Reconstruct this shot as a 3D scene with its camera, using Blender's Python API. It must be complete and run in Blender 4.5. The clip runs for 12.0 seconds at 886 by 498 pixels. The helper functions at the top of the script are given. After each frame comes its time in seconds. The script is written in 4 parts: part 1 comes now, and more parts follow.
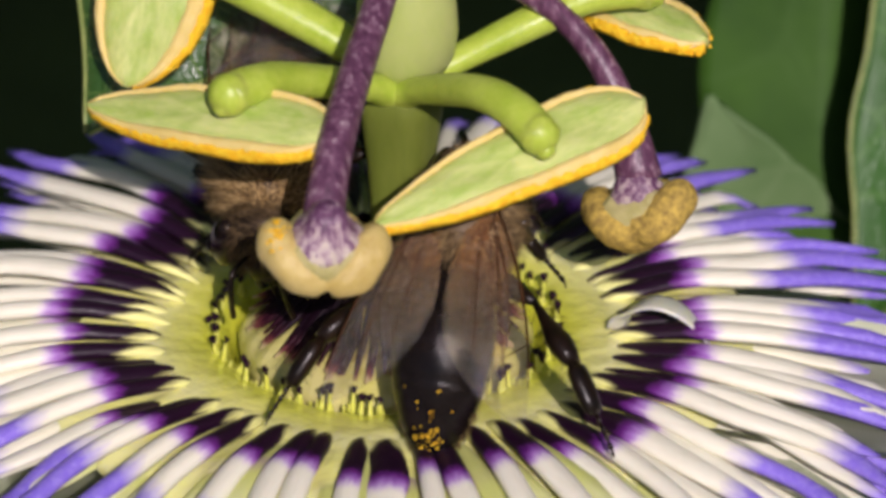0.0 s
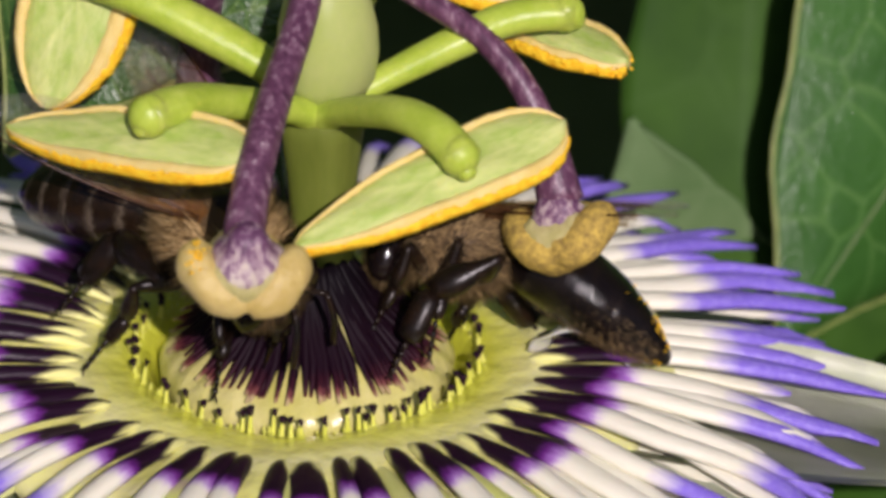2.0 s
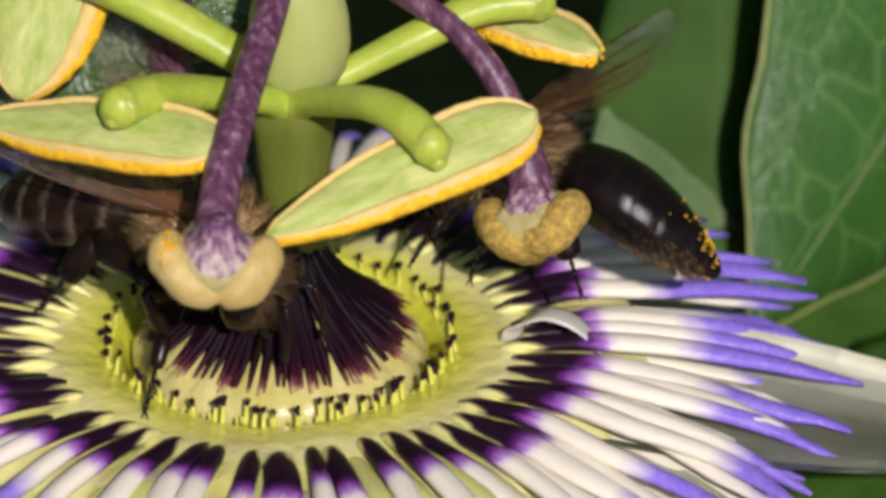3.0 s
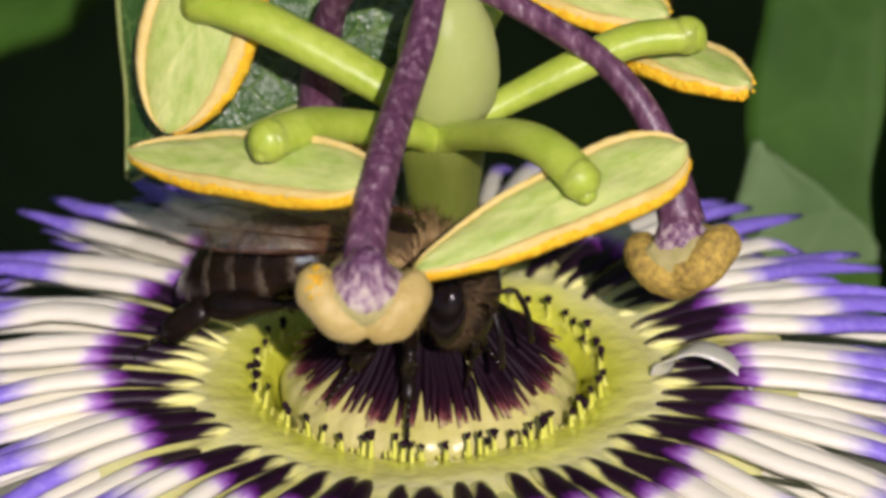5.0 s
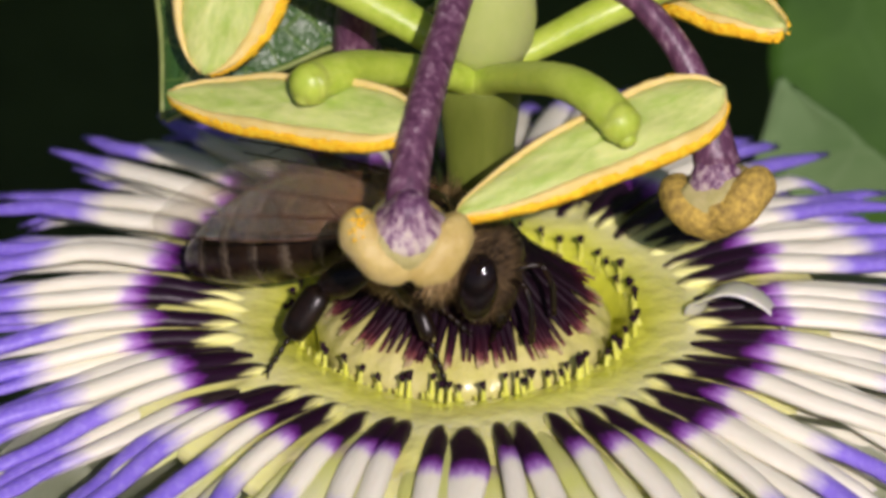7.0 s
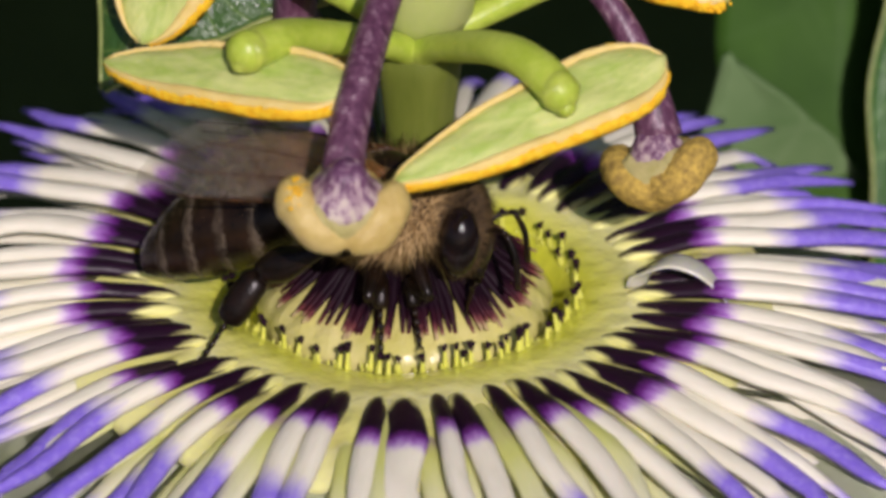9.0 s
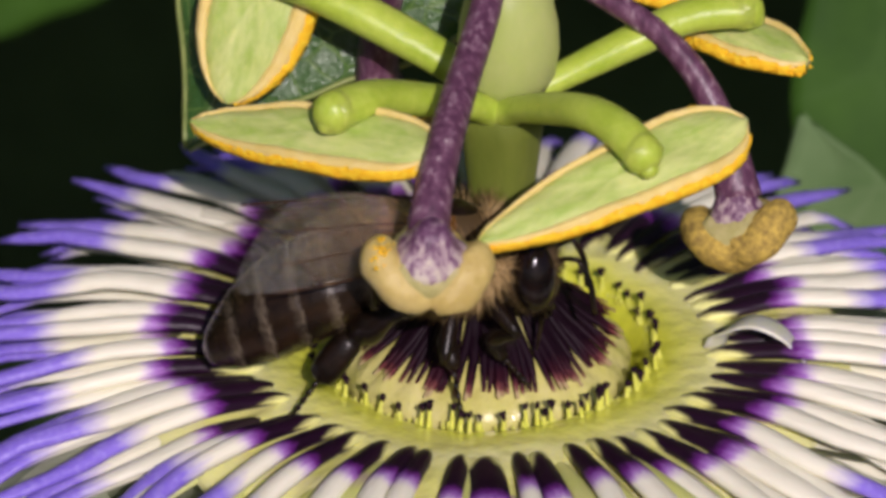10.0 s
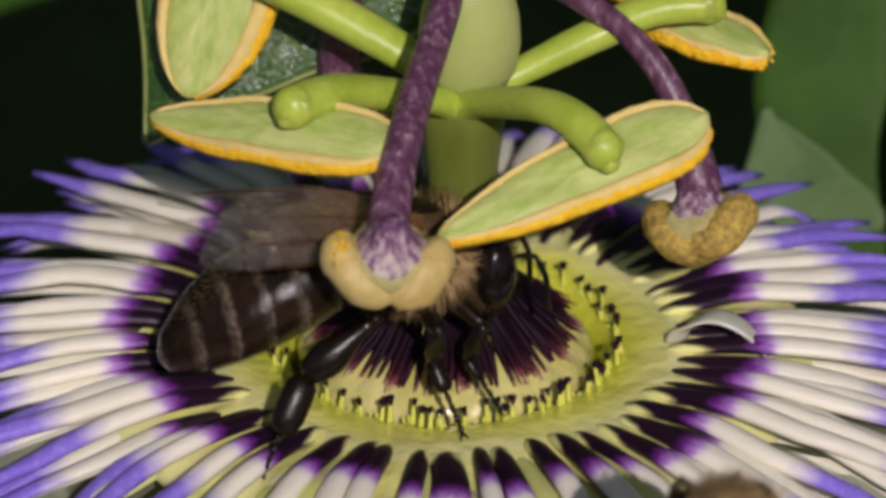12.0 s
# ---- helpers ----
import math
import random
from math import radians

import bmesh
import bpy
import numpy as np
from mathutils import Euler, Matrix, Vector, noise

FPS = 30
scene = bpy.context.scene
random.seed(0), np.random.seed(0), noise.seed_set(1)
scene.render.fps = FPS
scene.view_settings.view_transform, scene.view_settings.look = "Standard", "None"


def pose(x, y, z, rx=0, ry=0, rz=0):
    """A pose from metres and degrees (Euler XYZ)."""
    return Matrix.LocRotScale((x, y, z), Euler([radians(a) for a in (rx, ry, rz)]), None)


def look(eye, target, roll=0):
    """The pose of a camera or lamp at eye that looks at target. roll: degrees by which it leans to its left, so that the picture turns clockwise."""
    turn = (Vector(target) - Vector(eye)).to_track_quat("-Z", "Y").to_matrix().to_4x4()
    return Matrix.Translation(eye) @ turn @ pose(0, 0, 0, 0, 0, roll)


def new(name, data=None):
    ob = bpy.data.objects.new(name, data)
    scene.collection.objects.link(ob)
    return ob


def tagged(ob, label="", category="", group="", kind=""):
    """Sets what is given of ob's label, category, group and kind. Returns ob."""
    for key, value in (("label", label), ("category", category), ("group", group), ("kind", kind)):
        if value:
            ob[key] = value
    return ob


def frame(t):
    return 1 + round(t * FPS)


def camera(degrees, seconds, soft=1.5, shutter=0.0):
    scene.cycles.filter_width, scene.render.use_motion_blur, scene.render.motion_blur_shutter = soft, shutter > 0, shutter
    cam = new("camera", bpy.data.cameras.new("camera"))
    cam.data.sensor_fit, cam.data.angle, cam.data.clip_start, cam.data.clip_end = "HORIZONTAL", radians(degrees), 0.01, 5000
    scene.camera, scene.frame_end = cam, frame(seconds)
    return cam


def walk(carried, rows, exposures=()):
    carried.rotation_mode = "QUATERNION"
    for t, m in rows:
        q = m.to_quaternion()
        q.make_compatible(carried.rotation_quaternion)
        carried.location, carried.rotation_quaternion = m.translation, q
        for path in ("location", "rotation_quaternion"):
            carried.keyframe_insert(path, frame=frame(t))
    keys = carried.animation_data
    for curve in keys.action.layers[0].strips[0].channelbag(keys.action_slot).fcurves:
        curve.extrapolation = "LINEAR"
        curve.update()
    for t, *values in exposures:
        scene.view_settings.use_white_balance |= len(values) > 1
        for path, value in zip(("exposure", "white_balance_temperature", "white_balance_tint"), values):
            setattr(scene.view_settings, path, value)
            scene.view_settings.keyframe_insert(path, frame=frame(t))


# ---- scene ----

# ---- camera and its path ----
S = 0.001  # everything below is written in millimetres
FOV = 13.0
# seconds, eye (millimetres), turn to the left, tilt, lean (degrees): a hand-held long lens that pans over the blossom
PATH = [
    (0, 0.28, -138.55, 72.76, -0.831, -26.810, 0.035), (0.1, 0.32, -138.48, 72.70, -0.715, -26.853, 0.110),
    (0.2, 0.35, -138.42, 72.64, -0.749, -27.446, 0.168), (0.3, 0.38, -138.36, 72.58, -0.923, -27.569, 0.226),
    (0.4, 0.42, -138.29, 72.51, -1.268, -27.430, 0.284), (0.5, 0.45, -138.23, 72.45, -1.337, -27.393, 0.344),
    (0.6, 0.37, -138.19, 72.49, -1.105, -27.324, 0.382), (0.7, 0.29, -138.15, 72.53, -0.809, -27.195, 0.422),
    (0.8, 0.21, -138.11, 72.57, -0.857, -26.697, 0.461), (0.9, 0.14, -138.07, 72.61, -1.003, -26.430, 0.501),
    (1, 0.06, -138.02, 72.65, -1.206, -26.509, 0.551), (1.1, 0.17, -138.13, 72.61, -1.364, -26.355, 0.554),
    (1.2, 0.28, -138.23, 72.58, -1.648, -26.442, 0.558), (1.3, 0.39, -138.33, 72.55, -1.860, -26.478, 0.567),
    (1.4, 0.50, -138.43, 72.51, -1.916, -26.440, 0.576), (1.5, 0.60, -138.54, 72.48, -1.934, -26.448, 0.593),
    (1.7, 0.59, -138.50, 72.43, -1.649, -26.408, 0.579), (2, 0.57, -138.44, 72.37, -2.010, -26.366, 0.575),
    (2.2, 0.53, -138.40, 72.55, -1.932, -26.435, 0.559), (2.5, 0.47, -138.34, 72.81, -2.323, -26.540, 0.545),
    (2.7, 0.67, -138.61, 72.72, -2.389, -26.527, 0.545), (4.3, 1.05, -137.27, 71.52, -0.890, -26.925, -0.203),
    (4.4, 1.03, -137.11, 71.33, -0.614, -26.825, -0.194), (4.5, 1.01, -136.94, 71.13, -0.531, -26.713, -0.181),
    (4.6, 1.05, -137.14, 71.38, -0.395, -26.585, -0.255), (4.7, 1.09, -137.34, 71.62, -0.236, -25.975, -0.321),
    (4.8, 1.13, -137.54, 71.87, -0.150, -25.867, -0.387), (5, 1.21, -137.94, 72.36, 0.246, -26.097, -0.537),
    (5.2, 1.02, -138.14, 72.46, 0.476, -25.811, -0.501), (5.5, 0.73, -138.44, 72.61, 0.589, -25.946, -0.497),
    (5.7, 0.63, -138.21, 72.52, -0.033, -25.738, -0.581), (6, 0.49, -137.85, 72.39, 1.092, -25.840, -0.780),
    (6.1, 0.08, -137.94, 72.19, 1.336, -25.793, -0.746), (6.2, -0.34, -138.03, 71.99, 1.422, -25.700, -0.750),
    (6.3, -0.75, -138.11, 71.78, 1.494, -25.687, -0.729), (6.4, -0.55, -138.05, 72.17, 0.671, -25.696, -0.654),
    (6.5, -0.34, -137.98, 72.55, 0.786, -26.071, -0.558), (6.6, -0.56, -138.06, 72.78, 0.353, -26.049, -0.508),
    (6.8, -1.01, -138.21, 73.24, -0.114, -26.514, -0.416), (6.9, -1.23, -138.28, 73.47, -0.299, -26.962, -0.369),
    (7, -1.45, -138.35, 73.70, -0.262, -27.343, -0.310), (7.1, -0.89, -138.40, 73.04, -0.455, -27.424, -0.138),
    (7.2, -0.32, -138.45, 72.38, -0.712, -27.408, 0.055), (8.8, 0.15, -137.26, 72.55, -0.586, -27.894, -0.008),
    (8.9, -0.09, -137.55, 72.34, -0.589, -27.641, -0.004), (9, -0.33, -137.85, 72.13, -0.790, -27.331, 0.046),
    (9.1, -0.37, -137.85, 72.29, -0.566, -27.529, -0.034), (9.2, -0.41, -137.86, 72.45, -0.353, -27.457, -0.093),
    (9.3, -0.45, -137.87, 72.60, -0.097, -27.012, -0.151), (9.5, -0.53, -137.88, 72.92, 0.313, -26.838, -0.286),
    (9.7, -0.96, -138.29, 72.97, 0.851, -26.846, -0.154), (10, -1.61, -138.90, 73.05, 0.021, -26.584, 0.013),
    (10.2, -1.50, -138.86, 73.08, -0.114, -26.635, -0.054), (10.5, -1.33, -138.80, 73.12, 0.224, -26.842, -0.198),
    (10.7, -1.41, -138.70, 72.97, 0.217, -27.051, -0.052), (10.8, -1.44, -138.65, 72.90, 0.155, -27.474, 0.004),
    (10.9, -1.48, -138.60, 72.83, -0.063, -27.556, 0.059), (11, -1.52, -138.55, 72.76, -0.307, -27.469, 0.132),
    (11.2, -1.15, -138.48, 72.75, -0.584, -27.444, 0.237), (11.3, -0.97, -138.45, 72.75, -0.836, -27.442, 0.299),
    (11.5, -0.60, -138.38, 72.74, -1.419, -27.167, 0.470), (11.6, -0.72, -138.38, 72.84, -1.489, -27.093, 0.382),
    (11.7, -0.84, -138.37, 72.93, -1.422, -26.971, 0.341), (11.9, -1.08, -138.36, 73.12, -0.491, -26.771, 0.260),
    (12, -1.20, -138.36, 73.22, -0.452, -26.813, 0.238),
]
cam = camera(FOV, 12.0, soft=3.7)
cam.data.dof.use_dof = True
cam.data.dof.focus_distance = 0.150
cam.data.dof.aperture_fstop = 82.0
walk(cam, [(t, pose(x * S, y * S, z * S, 90 + tilt, 0, turn) @ pose(0, 0, 0, 0, 0, lean)) for t, x, y, z, turn, tilt, lean in PATH],
     exposures=[(0.0, -0.36, 6150, 27), (7.0, -0.36, 6150, 27), (9.0, -0.46, 6150, 27), (10.5, -0.54, 6150, 27), (12.0, -0.79, 6150, 27)])

# ---- sky and sun ----
SUN = Vector((0.125, -0.857, 0.500)).normalized()
world = bpy.data.worlds.new("sky")
scene.world = world
world.use_nodes = True
sky = world.node_tree.nodes.new("ShaderNodeTexSky")
sky.sky_type = "NISHITA"
sky.sun_disc = False
sky.sun_elevation = math.asin(SUN.z)
sky.sun_rotation = math.atan2(SUN.x, SUN.y)
world.node_tree.links.new(sky.outputs[0], world.node_tree.nodes["Background"].inputs[0])
world.node_tree.nodes["Background"].inputs[1].default_value = 0.065
sun_data = bpy.data.lights.new("sun", "SUN")
sun_data.energy, sun_data.angle, sun_data.color = 4.9, radians(0.5), (1.0, 0.93, 0.83)
sun = new("sun", sun_data)
sun.matrix_world = look(SUN * 2, (0, 0, 0))


# ---- materials ----
class Nodes:
    """A material with short ways to add and join nodes; places are read in millimetres."""

    def __init__(self, name, roughness=0.5, specular=0.5):
        self.m = bpy.data.materials.new(name)
        self.m.use_nodes = True
        self.t = self.m.node_tree
        self.b = self.t.nodes["Principled BSDF"]
        self.b.inputs["Roughness"].default_value = roughness
        self.b.inputs["Specular IOR Level"].default_value = specular

    def add(self, kind, **values):
        n = self.t.nodes.new(kind)
        for k, v in values.items():
            n.inputs[k].default_value = v
        return n

    def join(self, a, b):
        self.t.links.new(a, b)

    def place(self, sx=1.0, sy=1.0, sz=1.0):
        c = self.add("ShaderNodeTexCoord")
        m = self.add("ShaderNodeMapping")
        m.inputs["Scale"].default_value = (1000 * sx, 1000 * sy, 1000 * sz)
        self.join(c.outputs["Object"], m.inputs["Vector"])
        return m.outputs[0]

    def noise(self, where, scale, detail=4.0, rough=0.6):
        n = self.add("ShaderNodeTexNoise", Scale=scale, Detail=detail, Roughness=rough)
        self.join(where, n.inputs["Vector"])
        return n.outputs["Fac"]

    def ramp(self, fac, stops, mode="LINEAR"):
        r = self.add("ShaderNodeValToRGB")
        r.color_ramp.interpolation = mode
        e = r.color_ramp.elements
        while len(e) < len(stops):
            e.new(0.5)
        for k, (p, c) in enumerate(stops):
            e[k].position = p
            e[k].color = (*c, 1.0) if len(c) == 3 else c
        self.join(fac, r.inputs[0])
        return r.outputs[0]

    def math(self, op, a, b=0.0):
        n = self.t.nodes.new("ShaderNodeMath")
        n.operation = op
        for k, v in enumerate((a, b)):
            if isinstance(v, (int, float)):
                n.inputs[k].default_value = v
            else:
                self.join(v, n.inputs[k])
        return n.outputs[0]

    def mix(self, fac, a, b):
        n = self.t.nodes.new("ShaderNodeMix")
        n.data_type = "RGBA"
        for sock, v in ((n.inputs["Factor"], fac), (n.inputs["A"], a), (n.inputs["B"], b)):
            if isinstance(v, (int, float)):
                sock.default_value = v
            elif isinstance(v, tuple):
                sock.default_value = (*v, 1.0)
            else:
                self.join(v, sock)
        return n.outputs["Result"]

    def colour(self, c):
        if isinstance(c, tuple):
            self.b.inputs["Base Color"].default_value = (*c, 1.0)
        else:
            self.join(c, self.b.inputs["Base Color"])
        return self

    def bump(self, height, strength=0.3, distance=0.0001):
        n = self.add("ShaderNodeBump", Strength=strength, Distance=distance)
        self.join(height, n.inputs["Height"])
        self.join(n.outputs[0], self.b.inputs["Normal"])
        self.join(n.outputs[0], self.b.inputs["Coat Normal"])
        return self

    def random(self):
        return self.add("ShaderNodeObjectInfo").outputs["Random"]

    def along(self, axis="X"):
        s = self.add("ShaderNodeSeparateXYZ")
        self.join(self.place(), s.inputs[0])
        return s.outputs[axis]

    def thin(self, amount, colour, radius=0.0008):
        """Living tissue lets some light through."""
        self.b.inputs["Subsurface Weight"].default_value = amount
        self.b.inputs["Subsurface Radius"].default_value = colour
        self.b.inputs["Subsurface Scale"].default_value = radius
        return self


def plain_tissue(name, dark, light, roughness=0.4, scale=0.9, bump=0.25, stretch=(1, 1, 1), spec=0.5, thin=0.15, coat=0.0):
    n = Nodes(name, roughness, spec)
    n.b.inputs["Coat Weight"].default_value = coat
    n.b.inputs["Coat Roughness"].default_value = 0.1
    w = n.place(*stretch)
    f = n.noise(w, scale, 5, 0.65)
    n.colour(n.ramp(f, [(0.3, dark), (0.72, light)]))
    n.bump(n.noise(w, scale * 7, 3), bump, 0.00012)
    return n.thin(thin, (0.5, 0.6, 0.2)).m


def dusted_tissue(name, dark, light, roughness, stretch=(1, 1, 1)):
    """Green tissue with broad blotches, fine streaks and scattered grains of pollen."""
    n = Nodes(name, roughness, 0.45)
    w = n.place(*stretch)
    f = n.math("ADD", n.math("MULTIPLY", n.noise(w, 0.5, 4), 0.6), n.math("MULTIPLY", n.noise(w, 2.4, 4), 0.4))
    base = n.ramp(f, [(0.36, dark), (0.62, light)])
    grain = n.ramp(n.noise(n.place(), 9.0, 1, 0.4), [(0.74, (0, 0, 0)), (0.77, (1, 1, 1))])
    patch = n.ramp(n.noise(n.place(), 0.35, 2), [(0.50, (0, 0, 0)), (0.62, (1, 1, 1))])
    n.colour(n.mix(n.math("MULTIPLY", grain, n.math("ADD", n.math("MULTIPLY", patch, 0.7), 0.15)), base, (0.85, 0.62, 0.12)))
    n.bump(n.math("ADD", n.noise(w, 4.0, 3), n.noise(w, 1.1, 2)), 0.25, 0.00012)
    return n.thin(0.3, (0.5, 0.6, 0.2)).m


def corona_material(name):
    """Along a filament: greenish root, black-purple band (or a pale one), white middle, violet tip.
    Each filament's own colour value says where its violet begins (red, in 32 mm) how dark its band is (green)
    and whether the band reaches the root (blue)."""
    n = Nodes(name, 0.42, 0.32)
    x = n.along("X")
    w = n.place(0.35, 1.6, 1.6)
    wob = n.math("MULTIPLY", n.math("SUBTRACT", n.noise(w, 1.6, 4), 0.5), 1.5)
    own = n.math("MULTIPLY", n.math("SUBTRACT", n.random(), 0.5), 1.2)
    r = n.math("ADD", x, n.math("ADD", wob, own))
    fac = n.math("DIVIDE", n.math("SUBTRACT", r, 8.0), 16.0)
    split = n.add("ShaderNodeSeparateColor")
    n.join(n.add("ShaderNodeObjectInfo").outputs["Color"], split.inputs[0])
    white = n.ramp(n.noise(n.place(0.3, 1.2, 1.2), 0.9, 4), [(0.3, (0.74, 0.72, 0.55)), (0.7, (0.86, 0.83, 0.68))])
    band = n.ramp(fac, [(0.0, (0.020, 0.004, 0.016)), (0.262, (0.014, 0.003, 0.014)), (0.288, (0.13, 0.018, 0.19)), (0.312, (0.34, 0.15, 0.47)), (0.336, (0.60, 0.46, 0.66)), (0.362, (0.80, 0.76, 0.68))])
    dark = n.mix(n.ramp(fac, [(0.325, (0, 0, 0)), (0.365, (1, 1, 1))]), band, white)
    # the dark band ends in a point towards the root
    side = n.math("MULTIPLY", n.math("ABSOLUTE", n.along("Y")), 3.4)
    root = n.math("DIVIDE", n.math("SUBTRACT", n.math("SUBTRACT", r, side), 8.0), 16.0)
    begun = n.math("MAXIMUM", n.ramp(root, [(0.048, (0, 0, 0)), (0.064, (0.5, 0.5, 0.5)), (0.088, (1, 1, 1))]), split.outputs["Blue"])
    dark = n.mix(begun, (0.80, 0.79, 0.29), dark)
    blush = n.math("MULTIPLY", n.ramp(fac, [(0.25, (0, 0, 0)), (0.30, (1, 1, 1)), (0.36, (0, 0, 0))]), n.math("MULTIPLY", n.random(), 0.55))
    pale = n.mix(n.ramp(fac, [(0.38, (0, 0, 0)), (0.72, (1, 1, 1))]), n.ramp(fac, [(0.10, (0.78, 0.78, 0.26)), (0.26, (0.58, 0.62, 0.18))]), white)
    pale = n.mix(blush, pale, (0.30, 0.09, 0.36))
    base = n.mix(split.outputs["Green"], pale, dark)
    past = n.math("ADD", n.math("DIVIDE", n.math("SUBTRACT", r, n.math("MULTIPLY", split.outputs["Red"], 32.0)), 8.0), 0.5)
    mott = n.ramp(n.noise(n.place(), 3.2, 3), [(0.45, (0, 0, 0)), (0.75, (1, 1, 1))])
    violet = n.mix(n.math("MULTIPLY", mott, 0.35), n.ramp(past, [(0.5, (0.26, 0.18, 0.66)), (0.9, (0.21, 0.14, 0.60))]), (0.50, 0.43, 0.84))
    n.colour(n.mix(n.ramp(past, [(0.42, (0, 0, 0)), (0.60, (1, 1, 1))]), base, violet))
    n.bump(n.noise(n.place(0.25, 2, 2), 2.5, 3), 0.35, 0.00015)
    return n.thin(0.3, (0.7, 0.6, 0.6)).m


def disc_material():
    """Yellow-green in the gutter, paler and creamier towards the filaments."""
    n = Nodes("disc_tissue", 0.26, 0.5)
    n.b.inputs["Coat Weight"].default_value = 0.9
    n.b.inputs["Coat Roughness"].default_value = 0.15
    c = n.add("ShaderNodeVectorMath")
    c.operation = "LENGTH"
    n.join(n.place(1, 1, 0), c.inputs[0])
    wob = n.math("MULTIPLY", n.math("SUBTRACT", n.noise(n.place(), 0.5, 4), 0.5), 1.8)
    r = n.math("DIVIDE", n.math("SUBTRACT", n.math("ADD", c.outputs["Value"], wob), 6.0), 7.0)
    base = n.ramp(r, [(0.0, (0.66, 0.70, 0.04)), (0.20, (0.74, 0.76, 0.07)), (0.34, (0.88, 0.87, 0.22)), (0.50, (0.93, 0.91, 0.42)), (0.70, (0.90, 0.89, 0.30)), (0.92, (0.80, 0.81, 0.26)), (1.0, (0.74, 0.74, 0.36))])
    n.colour(n.mix(n.math("MULTIPLY", n.noise(n.place(), 1.4, 5), 0.22), base, (0.60, 0.64, 0.08)))
    n.bump(n.noise(n.place(), 0.6, 3), 0.45, 0.0005)
    return n.thin(0.4, (0.6, 0.66, 0.16)).m


def flare_material():
    """The foot of a style: purple streaks that run out into pale green."""
    n = Nodes("style_flare", 0.45, 0.45)
    low = n.math("MULTIPLY", n.math("SUBTRACT", 1.7, n.along("Z")), 0.105)
    f = n.math("ADD", n.noise(n.place(1.4, 1.4, 0.5), 2.2, 5, 0.7), low)
    n.colour(n.ramp(f, [(0.36, (0.075, 0.024, 0.062)), (0.52, (0.145, 0.06, 0.12)), (0.60, (0.36, 0.25, 0.29)), (0.70, (0.53, 0.46, 0.37))]))
    n.bump(n.noise(n.place(), 5.0, 3), 0.3, 0.0001)
    return n.thin(0.1, (0.6, 0.4, 0.4)).m


def style_material():
    n = Nodes("style_purple", 0.42, 0.5)
    w = n.place(1.0, 1.0, 0.28)
    f = n.noise(w, 3.0, 5, 0.65)
    n.colour(n.ramp(f, [(0.30, (0.050, 0.016, 0.036)), (0.50, (0.115, 0.042, 0.082)), (0.60, (0.20, 0.105, 0.150)), (0.72, (0.46, 0.37, 0.38))]))
    n.bump(n.noise(w, 5.0, 3), 0.3, 0.0001)
    return n.thin(0.08, (0.6, 0.3, 0.4)).m


def pollen_material(name, a, b):
    n = Nodes(name, 0.75, 0.2)
    n.colour(n.ramp(n.noise(n.place(), 3.5, 3), [(0.35, a), (0.65, b)]))
    n.bump(n.noise(n.place(), 7.0, 3), 0.8, 0.00014)
    return n.m


def leaf_material(name, dark, light, vein, roughness, vein_scale=0.28, bump=0.5, spec=0.5, coat=0.12, veins=0.5):
    n = Nodes(name, roughness, spec)
    w = n.place()
    v = n.add("ShaderNodeTexVoronoi", Scale=vein_scale)
    v.feature = "DISTANCE_TO_EDGE"
    warp = n.add("ShaderNodeTexNoise", Scale=0.25, Detail=2.0)
    n.join(w, warp.inputs["Vector"])
    add = n.add("ShaderNodeVectorMath")
    add.operation = "ADD"
    n.join(w, add.inputs[0])
    n.join(warp.outputs["Color"], add.inputs[1])
    n.join(add.outputs[0], v.inputs["Vector"])
    line = n.ramp(v.outputs["Distance"], [(0.0, (1, 1, 1)), (0.05, (0, 0, 0))])
    f = n.noise(w, 0.16, 5)
    base = n.ramp(f, [(0.3, dark), (0.7, light)])
    n.colour(n.mix(n.math("MULTIPLY", line, veins), base, vein))
    h = n.math("SUBTRACT", n.math("ADD", n.noise(w, 1.2, 4), n.math("MULTIPLY", n.noise(w, 3.4, 2), 0.5)), n.math("MULTIPLY", line, 0.15))
    n.bump(h, bump, 0.0005)
    n.b.inputs["Coat Weight"].default_value = coat
    n.b.inputs["Coat Roughness"].default_value = 0.2
    return n.m


def chitin_material(name, dark, light, roughness=0.22, scale=1.2):
    n = Nodes(name, roughness, 0.28)
    f = n.noise(n.place(), scale, 4)
    n.colour(n.ramp(f, [(0.35, dark), (0.75, light)]))
    n.bump(n.noise(n.place(), 9.0, 3), 0.25, 0.00004)
    return n.m


